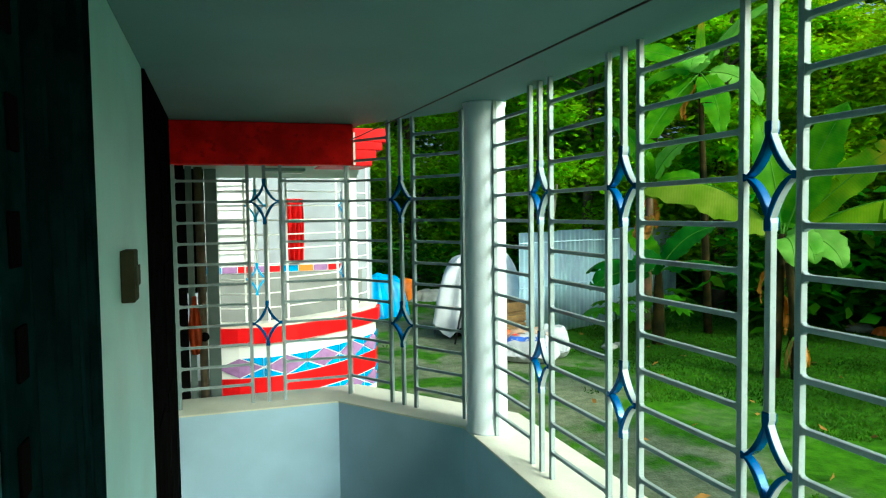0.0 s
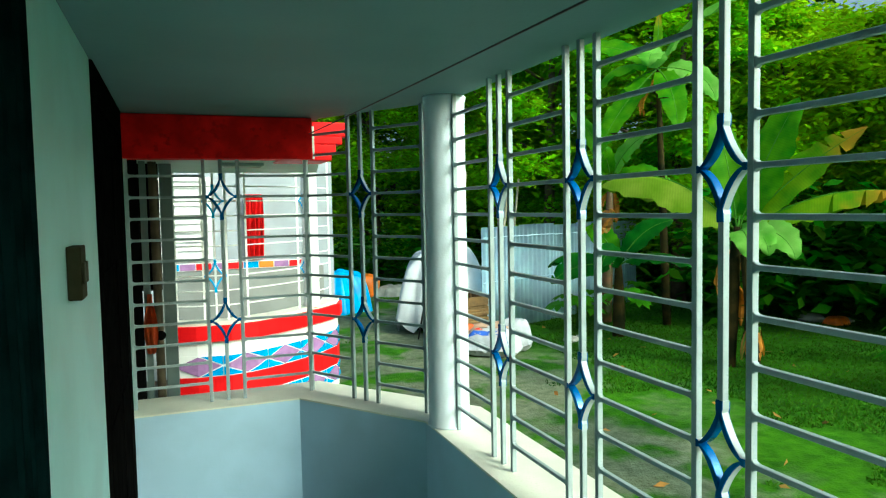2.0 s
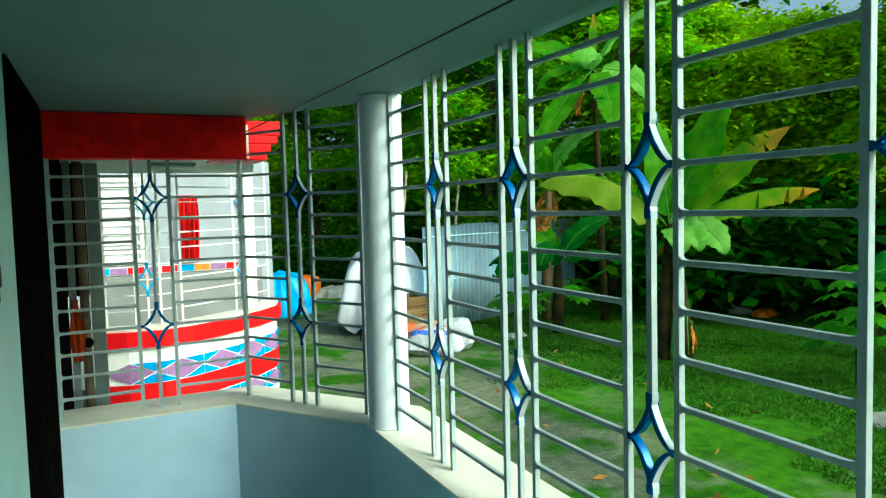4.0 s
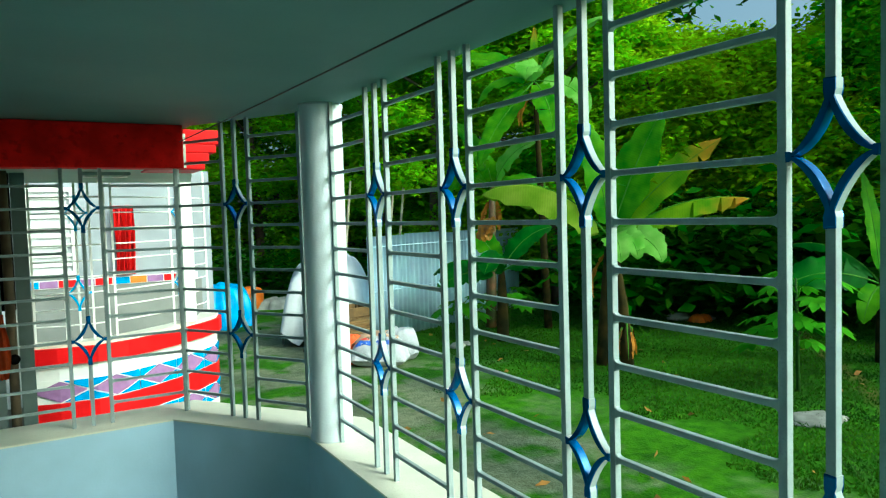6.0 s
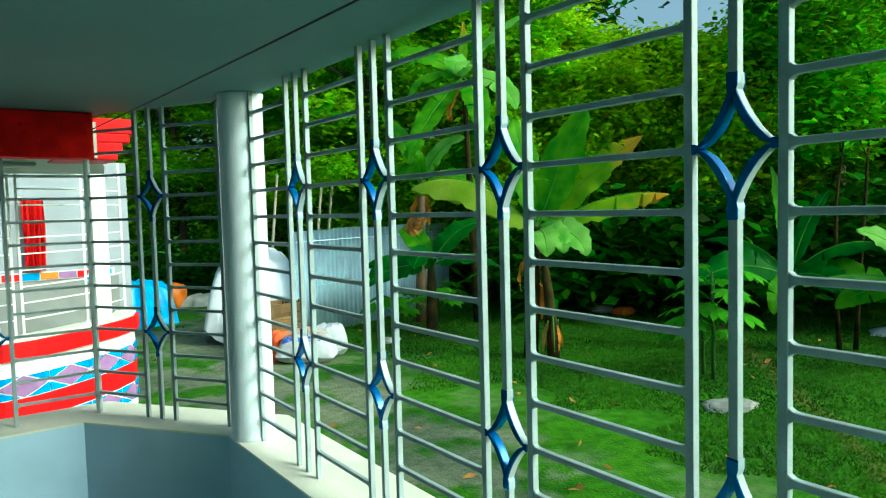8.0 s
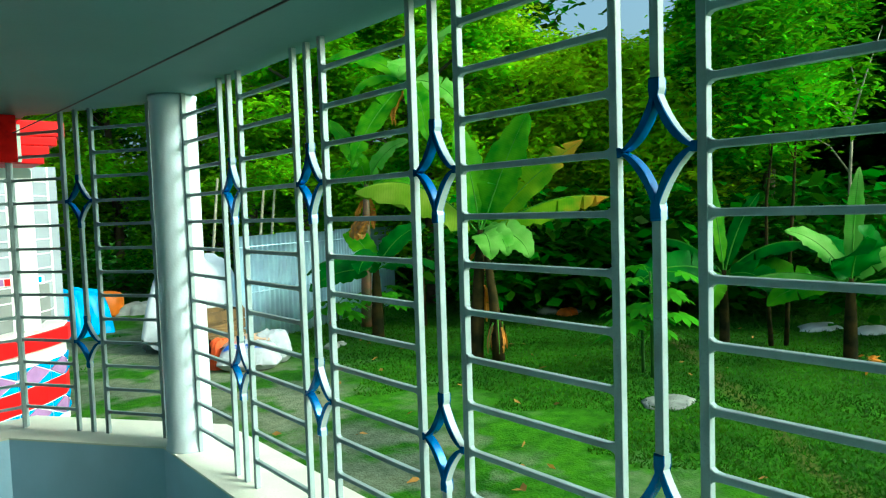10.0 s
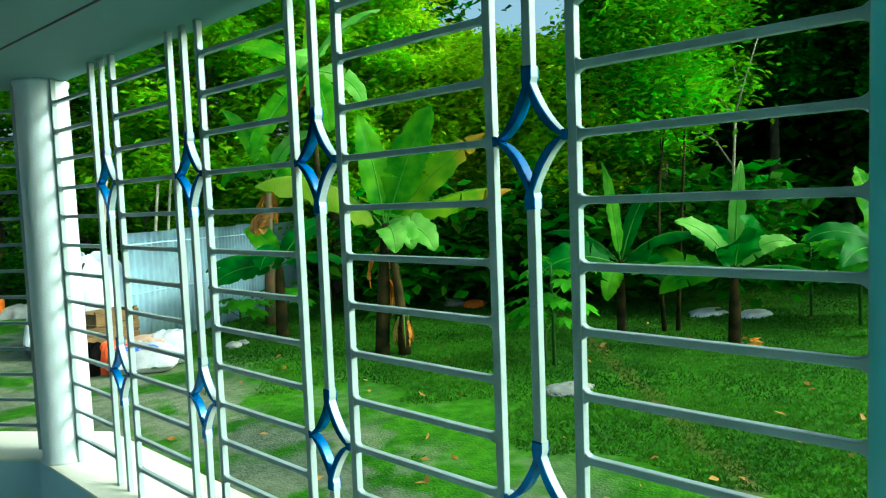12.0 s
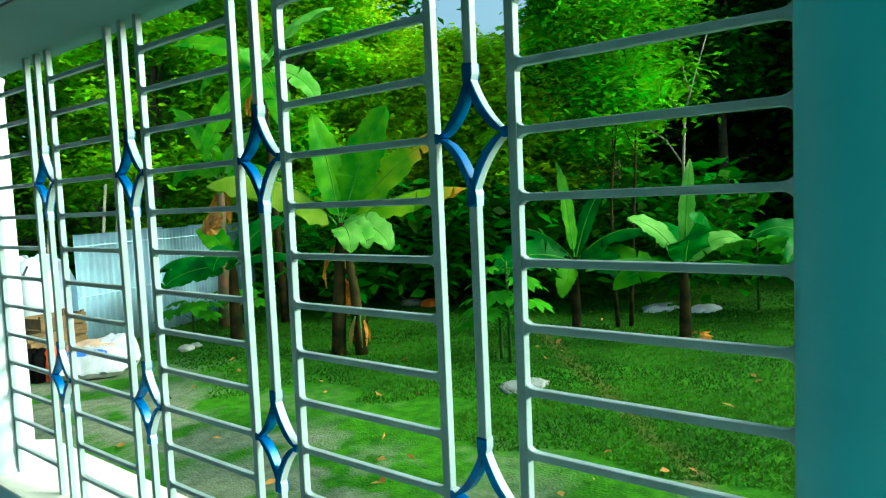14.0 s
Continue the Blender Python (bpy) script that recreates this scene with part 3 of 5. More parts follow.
def band(name, z0, z1, out, material, label, category="wall"):
    path = []
    for i, p in enumerate(NP):
        a, b = Vector(NP[max(i - 1, 0)]), Vector(NP[min(i + 1, len(NP) - 1)])
        d = (b - a).normalized()
        path.append((p[0] + d.y * out, p[1] - d.x * out))
    return structure(name, prism(path, z0, z1, 0.16 + out), material, label, category)


band("neighbour_wall_base", G - 0.2, -0.15, 0.0, M_WHITE, "white foot of the neighbouring veranda wall")
band("neighbour_wall_white", 0.405, 0.53, 0.0, M_WHITE, "white band of the neighbouring veranda wall")
band("neighbour_band_low", -0.15, 0.03, 0.004, M_WHITE, "tiled band of the neighbouring veranda wall")
band("neighbour_band_red", 0.03, 0.215, 0.010, M_RED, "red painted band of the neighbouring veranda wall")
tile_band = band("neighbour_band_tile", 0.215, 0.405, 0.004, M_WHITE, "white jointed band set with blue and mauve tiles")
band("neighbour_red_moulding", 0.53, 0.668, 0.05, M_RED, "red rounded moulding under the neighbouring sill", "moulding")
band("neighbour_sill", 0.668, 0.70, 0.02, M_SILL, "white sill of the neighbouring veranda", "sill")


def along(s):
    """Point and outward normal at distance s along the neighbour's wall."""
    for p, q in zip(NP, NP[1:]):
        a, b = Vector(p), Vector(q)
        ln = (b - a).length
        if s <= ln or q == NP[-1]:
            d = (b - a) / ln
            return a + d * min(s, ln), Vector((d.y, -d.x))
        s -= ln


def tile(pts, material, parent):
    """pts: (distance along the wall, height) corners of a convex piece; a thin ceramic tile that follows the band's curve."""
    def span(s):
        zs = []
        for (s0, z0), (s1, z1) in zip(pts, pts[1:] + pts[:1]):
            if min(s0, s1) - 1e-6 <= s <= max(s0, s1) + 1e-6:
                zs += [z0, z1] if abs(s1 - s0) < 1e-6 else [z0 + (z1 - z0) * (s - s0) / (s1 - s0)]
        return min(zs), max(zs)

    bm = bmesh.new()
    a, b = min(p[0] for p in pts), max(p[0] for p in pts)
    rows = []
    for k in range(9):
        s = a + (b - a) * k / 8
        p, nn = along(s)
        z0, z1 = span(s)
        rows.append([bm.verts.new((p.x + nn.x * o, p.y + nn.y * o, z)) for o, z in ((0.002, z0), (0.016, z0), (0.016, z1 + 1e-4), (0.002, z1 + 1e-4))])
    for u, w in zip(rows, rows[1:]):
        for q in range(3):
            bm.faces.new((u[q], w[q], w[q + 1], u[q + 1]))
    bmesh.ops.recalc_face_normals(bm, faces=bm.faces)
    return part("tile", bm, material, parent)


W, jo = 0.42, 0.010
low_band = bpy.data.objects["neighbour_band_low"]
for z0, z1, parent in ((0.215, 0.405, tile_band), (-0.15, 0.03, low_band)):
    zc = (z0 + z1) / 2
    for k in range(5):
        c = 0.20 + W * k
        hw, hh = W / 2 - jo * 1.6, (z1 - z0) / 2 - jo
        tile([(c - hw, zc), (c, zc - hh), (c + hw, zc), (c, zc + hh)], M_PURPLE, parent)
        m = c + W / 2
        for sg in (-1, 1):
            for sx in (-1, 1):
                tile([(m + sx * jo * 0.5, zc + sg * jo), (m + sx * jo * 0.5, zc + sg * hh), (m + sx * (hw - jo), zc + sg * hh)], M_TBLUE, parent)

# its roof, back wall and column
structure("neighbour_wall_back", box_bm(LW - 0.6, 1.9, 9.3, 9.5, G, 2.3), M_NWALL, "white back wall of the neighbouring veranda, dimmed to grey in colour", "wall")
structure("neighbour_wall_side", box_bm(LW - 0.75, LW - 0.6, 4.70, 9.3, G, 2.3), M_NWALL, "white side wall of the neighbouring veranda, dimmed to grey in colour", "wall")
structure("neighbour_floor", box_bm(LW - 0.6, 0.95, 6.75, 9.3, G, 0.1), M_FLOOR, "grey floor of the neighbouring veranda", "floor")
structure("neighbour_dado", box_bm(-0.35, 1.75, 9.27, 9.3, 0.1, 0.90), mat("grey_dado", (0.20, 0.21, 0.21), 0.5, vary=0.1, scale=3), "grey painted dado of the neighbouring back wall", "wall")
structure("neighbour_column", box_bm(1.055, 1.19, 6.66, 6.80, 0.70, 2.16, 0.01), M_WHITE, "white square column of the neighbouring veranda", "column")
strip = structure("neighbour_tile_strip", box_bm(-0.30, 1.70, 9.255, 9.27, 0.90, 1.0), M_WHITE, "coloured tile strip on the neighbouring wall", "trim")
for k, mm in enumerate((M_TBLUE, M_PURPLE, M_RED, M_PURPLE, M_RED, M_TBLUE, M_ORANGE, M_PURPLE, M_RED, M_TBLUE)):
    part("tile", box_bm(-0.28 + 0.196 * k, -0.095 + 0.196 * k, 9.246, 9.256, 0.91, 0.99), mm, strip)

porch = bmesh.new()
plan = [(LW - 0.6, 4.56), (0.78, 4.56), (0.95, 5.3), (1.13, 6.35), (LW - 0.6, 6.35)]
lo, hi = [porch.verts.new((x, y, 2.0)) for x, y in plan], [porch.verts.new((x, y, 2.22)) for x, y in plan]
porch.faces.new(lo[::-1]), porch.faces.new(hi)
for i in range(len(plan)):
    porch.faces.new((lo[i], lo[(i + 1) % len(plan)], hi[(i + 1) % len(plan)], hi[i]))
bmesh.ops.recalc_face_normals(porch, faces=porch.faces)
structure("porch_ceiling", porch, M_CEIL2, "pale grey-green porch soffit beyond the lintel", "ceiling")
lamp = base("ceiling_light", pose(0.34, 5.0, 2.0, 0, 0, 6), "slim grey ceiling light fitting, unlit, under the porch soffit", "ceiling light")
part("housing", box_bm(-0.15, 0.15, -0.035, 0.035, -0.022, -0.001, 0.004), M_BAR, lamp)
part("diffuser", box_bm(-0.135, 0.135, -0.025, 0.025, -0.036, -0.022, 0.004), M_WHITE, lamp)

win = base("window_1", pose(0, 9.29, 0), "white framed slatted window of the neighbouring wall", "window", kind="structure")
part("window_frame", box(box(box(box_bm(-0.30, -0.25, -0.05, 0.0, 1.05, 2.1), 0.27, 0.32, -0.05, 0.0, 1.05, 2.1), -0.25, 0.27, -0.05, 0.0, 1.05, 1.10), -0.25, 0.27, -0.05, 0.0, 2.05, 2.1), M_WHITE, win)
part("pane", box_bm(-0.25, 0.27, -0.012, -0.004, 1.10, 2.05), mat("pale_shutter", (0.55, 0.57, 0.6), 0.5, vary=0.05), win)
for k in range(8):
    part("slat", box_bm(-0.25, 0.27, -0.04, -0.022, 1.16 + 0.115 * k, 1.20 + 0.115 * k, 0.003), M_WHITE, win)

rc = curtain("red_curtain", 0, 0.22, 0, 0, 0.85, M_RED, "red cloth curtain gathered in the neighbouring veranda")
rc.matrix_world = pose(0.74, 9.2, 1.02, 0, 0, -90)


STAR_B = star_mesh(M_BLUE, M_BARW)
ng = base("neighbour_grille", pose(0, 0, 0), "white steel grille with light blue stars on the neighbouring sill", "window grille")
NL = [0.70 + 0.131 * k for k in range(1, 11)]


def ngrille(s0, s1, stars):
    def at(s):
        p, nn = along(s)
        return p - nn * 0.07

    for s in [s0, s1] + [q + k for q in stars for k in (-0.1, 0, 0.1)]:
        p = at(s)
        part("upright", box_bm(p.x - 0.009, p.x + 0.009, p.y - 0.009, p.y + 0.009, 0.695, 2.16), M_BARW, ng)
    for z in NL:
        bm = bmesh.new()
        n = max(2, int((s1 - s0) / 0.12))
        tube(bm, [(*at(s0 + (s1 - s0) * k / n), z) for k in range(n + 1)], [0.0065] * (n + 1), 5)
        part("crossbar", bm, M_BARW, ng)
    for s in stars:
        for z in (0.70 + 0.131 * 3, 0.70 + 0.131 * 8):
            p, nn = along(s)
            ob = part("star_ornament", STAR_B, None, ng, "light blue star ornament")
            ob.matrix_world = Matrix.Translation((*(p - nn * 0.07), z)) @ pose(0, 0, 0, 0, 0, math.degrees(math.atan2(nn.x, -nn.y)))


ngrille(0.02, 0.62, (0.37,))
ngrille(0.68, 2.15, (1.46,))

# dark pipe and an orange cloth at the wall end beyond the grille
pipe = bmesh.new()
tube(pipe, [(-0.245, 4.92, G), (-0.245, 4.92, 1.2), (-0.25, 4.92, 2.15)], [0.028] * 3, 12)
tagged(part("drain_pipe", pipe, M_BARK, None, "", True), "brown drain pipe against the wall beyond the grille", "pipe")
structure("wall_end_dark", box_bm(-0.40, -0.335, 4.70, 4.80, G, 2.15), M_WOOD_SHADE, "dark upright strip beyond the grille", "post")
# near-black panel added where the wall lies in deep shade
structure("dark_shutter", box_bm(-0.40, -0.215, 5.02, 5.08, 1.12, 1.995, 0.004), M_WOOD_SHADE, "dark panel put in for the deep shade beyond the grille", "shutter")
# post grey darkened to carry the shade of this nook
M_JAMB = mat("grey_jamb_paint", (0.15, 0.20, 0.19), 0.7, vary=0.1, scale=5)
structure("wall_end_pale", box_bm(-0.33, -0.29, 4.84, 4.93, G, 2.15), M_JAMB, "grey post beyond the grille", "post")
structure("wall_end_jamb", box_bm(-0.212, -0.13, 5.02, 5.10, G, 1.995, 0.004), M_JAMB, "grey jamb beside the dark panel", "post")
kb = bmesh.new()
bmesh.ops.create_icosphere(kb, subdivisions=3, radius=0.032)
knob = tagged(part("black_knob", kb, M_WOOD_SHADE, None, "", True), "round black tap knob on the drain pipe", "tap")
knob.matrix_world = pose(-0.235, 4.87, 0.83)
rag = bmesh.new()
rows = []
for j in range(9):
    w = j / 8
    rows.append([rag.verts.new((-0.295 + 0.06 * (i / 8 - 0.5) * (0.5 + math.sin(math.pi * min(1, w + 0.1))), 4.82 + 0.02 * math.sin(i * 1.9 + w * 3), 0.72 + 0.40 * w)) for i in range(9)])
for a, b in zip(rows, rows[1:]):
    for i in range(8):
        rag.faces.new((a[i], a[i + 1], b[i + 1], b[i]))
bmesh.ops.solidify(rag, geom=rag.faces[:], thickness=0.012)
tagged(part("orange_cloth", rag, M_CLOTHO, None, "", True), "crumpled orange-red cloth hung on the grey post", "cloth")

# ---- yard things ----
def rumpled(name, x, y, rx, ry, hgt, material, label, category, seed, flat=1.0, rot=0.0, tent=0.0, lift=0.0):
    """A draped or heaped soft thing: a dome with folds running down its sides."""
    bm = bmesh.new()
    nu, nv = 56, 18
    rings = []
    for j in range(nv):
        v = (j + 1) / nv
        ring = []
        for i in range(nu):
            a = 2 * math.pi * i / nu
            p = Vector((math.cos(a), math.sin(a), seed))
            fold = 1 + 0.06 * v * math.sin(a * 7 + seed + 2 * noise.noise(p)) + 0.04 * v * math.sin(a * 13 + 2 * seed) + 0.30 * noise.noise(p * 1.7 + Vector((0, 0, v))) + 0.12 * noise.noise(p * 5.1)
            r = v ** (0.55 if tent == 0 else tent) * fold
            z = hgt * (1 - v ** (2.6 * flat)) * (1 + 0.12 * noise.noise(p * 2.2 + Vector((v * 2, 0, 3))))
            hem = lift * max(0, 0.5 + noise.noise(p * 2.4) + 0.4 * math.sin(a * 9)) * max(0, v - 0.6) / 0.4
            ring.append(bm.verts.new((rx * r * math.cos(a), ry * r * math.sin(a), max(0, z) + hem)))
        rings.append(ring)
    top = bm.verts.new((0, 0, hgt))
    for i in range(nu):
        bm.faces.new((top, rings[0][i], rings[0][(i + 1) % nu]))
    for a, b in zip(rings, rings[1:]):
        for i in range(nu):
            bm.faces.new((a[i], b[i], b[(i + 1) % nu], a[(i + 1) % nu]))
    if not lift:
        bm.faces.new(rings[-1])
    ob = part(name, bm, material, None, "", True)
    ob.matrix_world = pose(x, y, G, 0, 0, rot)
    return tagged(ob, label, category)


rumpled("white_tarpaulin", 3.86, 10.05, 0.90, 0.62, 1.26, M_TARPW, "white tarpaulin draped over a tall heap", "tarpaulin", 3.0, 1.3, 20, 0.66, 0.22)
rumpled("blue_tarpaulin", 2.66, 12.7, 0.60, 0.6, 0.74, M_TARPB, "crumpled blue tarpaulin heap on the lawn", "tarpaulin", 5.0, 1.3, 0, 0.55)
rope = bmesh.new()
tube(rope, [(3.62, 9.46, 0.98), (3.40, 9.38, 0.62), (3.22, 9.33, 0.22), (3.10, 9.28, G)], [0.014] * 4, 6)
tagged(part("dark_rope", rope, M_WIRE, None, "", True), "dark rope tied down over the white tarpaulin", "rope")
# black box added to give the shade under the lifted hem
under = bmesh.new()
box(under, -0.55, 0.5, -0.3, 0.3, 0.0, 0.7, 0.03)
ob = tagged(part("storage_box", under, M_WOOD_SHADE, None), "dark box standing in for the shade under the white tarpaulin", "box")
ob.matrix_world = pose(3.86, 10.1, G, 0, 0, 20)
tub = bmesh.new()
tube(tub, [(0, 0, 0), (0, 0, 0.05), (0, 0, 0.36), (0, 0, 0.45), (0, 0, 0.49)], [0.25, 0.28, 0.29, 0.23, 0.08], 28)
t = tagged(part("orange_tub", tub, M_ORANGE, None, "", True), "bright orange upturned plastic tub on the grass", "tub")
t.matrix_world = pose(3.72, 14.5, G)
rumpled("grey_tarpaulin", 4.3, 14.4, 0.5, 0.3, 0.22, M_STONE, "low grey tarpaulin lump on the grass", "tarpaulin", 8.0)

# sacks with print, boards and a box beside the heap
def sack(x, y, rz, l, w, hgt, label, z=0.0, prints=True):
    s = base("sack", pose(x, y, G + z, 0, 0, rz), label, "sack", "sacks by the fence")
    bm = bmesh.new()
    bmesh.ops.create_grid(bm, x_segments=22, y_segments=14, size=1)
    bot = bmesh.ops.duplicate(bm, geom=bm.verts[:] + bm.edges[:] + bm.faces[:])
    low = [v for v in bot["geom"] if isinstance(v, bmesh.types.BMVert)]
    lows = set(low)
    for v in bm.verts:
        u, q = v.co.x, v.co.y
        bulge = (1 - abs(u) ** 6) * (1 - abs(q) ** 5)
        k = 0.72 if v not in lows else -0.28
        n1 = noise.noise(Vector((u * 2.3 + x, q * 2.3, 1))) * 0.12 * hgt + noise.noise(Vector((u * 7 + x, q * 6, 5))) * 0.06 * hgt
        v.co = Vector((u * l / 2 * (1 - 0.08 * abs(q)), q * w / 2 * (1 - 0.06 * abs(u)), hgt * 0.28 + k * hgt * bulge + (n1 if v not in lows else 0)))
    bmesh.ops.remove_doubles(bm, verts=bm.verts, dist=0.004)
    part("cloth", bm, M_SACK, s, "", True)
    if prints:
        for k, mm, cnt in ((0, M_PRINTR, 4), (1, M_PRINTB, 9)):
            pb = bmesh.new()
            rows = []
            for i in range(cnt):
                u = -0.75 + 0.16 * i
                rows.append([])
                for q in (-0.55 - 0.22 * k, -0.40 - 0.22 * k):
                    bl = (1 - abs(u) ** 6) * (1 - abs(q) ** 5)
                    rows[-1].append(pb.verts.new((u * l / 2 * 0.95, q * w / 2 * 0.97, hgt * 0.28 + 0.72 * hgt * bl + (noise.noise(Vector((u * 2.3 + x, q * 2.3, 1))) * 0.12 + noise.noise(Vector((u * 7 + x, q * 6, 5))) * 0.06) * hgt + 0.012)))
            for a, b in zip(rows, rows[1:]):
                pb.faces.new((a[0], b[0], b[1], a[1]))
            part("print", pb, mm, s, "plain printed bar")
    return s


sack(3.62, 7.86, -35, 0.78, 0.46, 0.34, "white woven sack with red and blue print on the grass")
sack(4.00, 8.02, -28, 0.52, 0.42, 0.40, "plump plain white sack standing behind the printed one", 0.0, False)
for k in range(5):
    b = tagged(part("board", box_bm(-0.36, 0.36, -0.07, 0.07, 0, 0.035, 0.004), M_BROWN, None), "brown sawn board in a stack beside the tarpaulin", "board", "stacked boards")
    b.matrix_world = pose(3.52 + 0.02 * (k % 2), 8.55 + 0.015 * k, G + 0.30 + 0.037 * k, 0, 0, 8 + 5 * (k % 3))
bx = tagged(part("cardboard_box", box_bm(-0.33, 0.33, -0.2, 0.2, 0, 0.298, 0.006), M_CARD, None), "tan cardboard box under the boards", "box")
bx.matrix_world = pose(3.52, 8.57, G, 0, 0, 10)
card = bmesh.new()
bmesh.ops.create_grid(card, x_segments=14, y_segments=8, size=1)
for v in card.verts:
    v.co = Vector((v.co.x * 0.30, v.co.y * 0.17, 0.035 * noise.noise(v.co * 2.1) - 0.05 * abs(v.co.x) ** 3))
bmesh.ops.solidify(card, geom=card.faces[:], thickness=0.008)
cs_ = tagged(part("card_sheet", card, mat("peach_card", (0.50, 0.33, 0.22), 0.8, vary=0.12, scale=8), None, "", True), "bent peach-coloured card sheet lying over the sacks", "card")
cs_.matrix_world = pose(3.66, 8.06, G + 0.36, 4, -6, -30)
cr = base("wooden_crate", pose(3.68, 8.98, G, 0, 0, 12), "brown wooden crate beside the white tarpaulin", "crate")
for z in (0.04, 0.20, 0.36, 0.50):
    part("slat", box_bm(-0.30, 0.30, -0.22, -0.20, z, z + 0.13, 0.003), M_BROWN, cr)
    part("slat", box_bm(-0.30, 0.30, 0.20, 0.22, z, z + 0.13, 0.003), M_BROWN, cr)
    part("slat", box_bm(0.28, 0.30, -0.20, 0.20, z, z + 0.13, 0.003), M_BROWN, cr)
    part("slat", box_bm(-0.30, -0.28, -0.20, 0.20, z, z + 0.13, 0.003), M_BROWN, cr)
for sx in (-0.27, 0.27):
    for sy in (-0.185, 0.185):
        part("post", box_bm(sx - 0.02, sx + 0.02, sy - 0.015, sy + 0.015, 0, 0.66), M_BROWN, cr)


rumpled("orange_rag", 3.40, 8.22, 0.20, 0.15, 0.36, M_CLOTHO, "crumpled orange-red cloth beside the sack", "cloth", 6.0)
# near-black heap added in place of the shadow here
rumpled("dark_cloth", 3.22, 8.35, 0.25, 0.22, 0.34, M_WOOD_SHADE, "dark heap standing in for the shadow beside the box", "cloth", 7.0)


# corrugated sheet fence
def sheet_run(p0, p1, z1, parent):
    a, b = Vector(p0), Vector(p1)
    ln = (b - a).length
    n = max(1, round(ln / 0.72))
    d = (b - a) / ln
    nn = Vector((-d.y, d.x))
    for k in range(n):
        bm = bmesh.new()
        m = 72
        cols = []
        for i in range(m + 1):
            s = ln * (k + i / m * 1.03) / n
            o = 0.014 * math.sin(2 * math.pi * i / 9) + 0.004 * (k % 2)
            p = a + d * s + nn * o
            top = z1 + 0.02 * math.sin(k * 2.1)
            cols.append([bm.verts.new((p.x, p.y, z)) for z in (G - 0.02, G + (top - G) * 0.5, top)])
        for u, w in zip(cols, cols[1:]):
            bm.faces.new((u[0], w[0], w[1], u[1]))
            bm.faces.new((u[1], w[1], w[2], u[2]))
        bmesh.ops.solidify(bm, geom=bm.faces[:], thickness=0.002)
        part("sheet", bm, M_ZINC, parent, "", True)
    for z in (G + 0.75, z1 - 0.16):
        rail = bmesh.new()
        tube(rail, [(*(a - nn * 0.022), z), (*(b - nn * 0.022), z)], [0.008, 0.008], 8)
        part("rail", rail, M_ZINC, parent)


fence = base("sheet_fence", pose(0, 0, 0), "pale blue corrugated metal sheet fence", "fence")
sheet_run((4.15, 9.34), (5.75, 9.98), 1.34, fence)
sheet_run((5.75, 9.98), (8.3, 11.2), 1.33, fence)
for x, y, hh in ((4.9, 10.4, 2.3), (4.25, 10.7, 2.5), (5.5, 11.2, 2.4)):
    bm = bmesh.new()
    tube(bm, [(0, 0, 0), (0.03, 0.02, hh * 0.5), (0.08, 0.0, hh)], [0.03, 0.027, 0.02], 8)
    ob = tagged(part("bamboo_pole", bm, M_TWIG, None, "", True), "thin pale bamboo pole standing behind the fence", "pole", "bamboo poles")
    ob.matrix_world = pose(x, y, G, 2, 3, 0)


def stone(x, y, s, seed, label="pale flat stone on the lawn", material=None, flat=0.35):
    bm = bmesh.new()
    bmesh.ops.create_icosphere(bm, subdivisions=3, radius=1)
    for v in bm.verts:
        k = 1 + 0.35 * noise.noise(v.co * 1.6 + Vector((seed, 0, 0)))
        v.co = Vector((v.co.x * s * k, v.co.y * s * k * 0.7, (v.co.z * s * flat * k) + s * flat * 0.5))
    ob = part("stone", bm, material or M_STONE, None, "", True)
    ob.matrix_world = pose(x, y, G, 0, 0, seed * 40)
    return tagged(ob, label, "stone", "stones on the lawn")


for i, (x, y, s) in enumerate(((5.0, 8.2, 0.14), (5.2, 8.3, 0.10), (9.2, 7.9, 0.22), (9.5, 7.6, 0.16))):
    stone(x, y, s, i + 1.0)
stone(5.76, 3.40, 0.30, 9.0, "flat grey stone slab in the grass", mat("grey_slab", (0.20, 0.21, 0.19), 0.9, vary=0.25, scale=7, bump=0.4, bump_scale=25), 0.07)
og = rumpled("orange_scrap", 9.3, 7.55, 0.2, 0.15, 0.12, M_ORANGE, "small orange plastic scrap on the grass", "scrap", 4.0)
for x, y, a, b in ((10.55, 3.92, 0.40, 0.24), (10.72, 3.30, 0.36, 0.22)):
    rumpled("white_sheet", x, y, a, b, 0.06, M_TARPW, "white plastic sheet lying flat under the trees", "sheet", x + y)


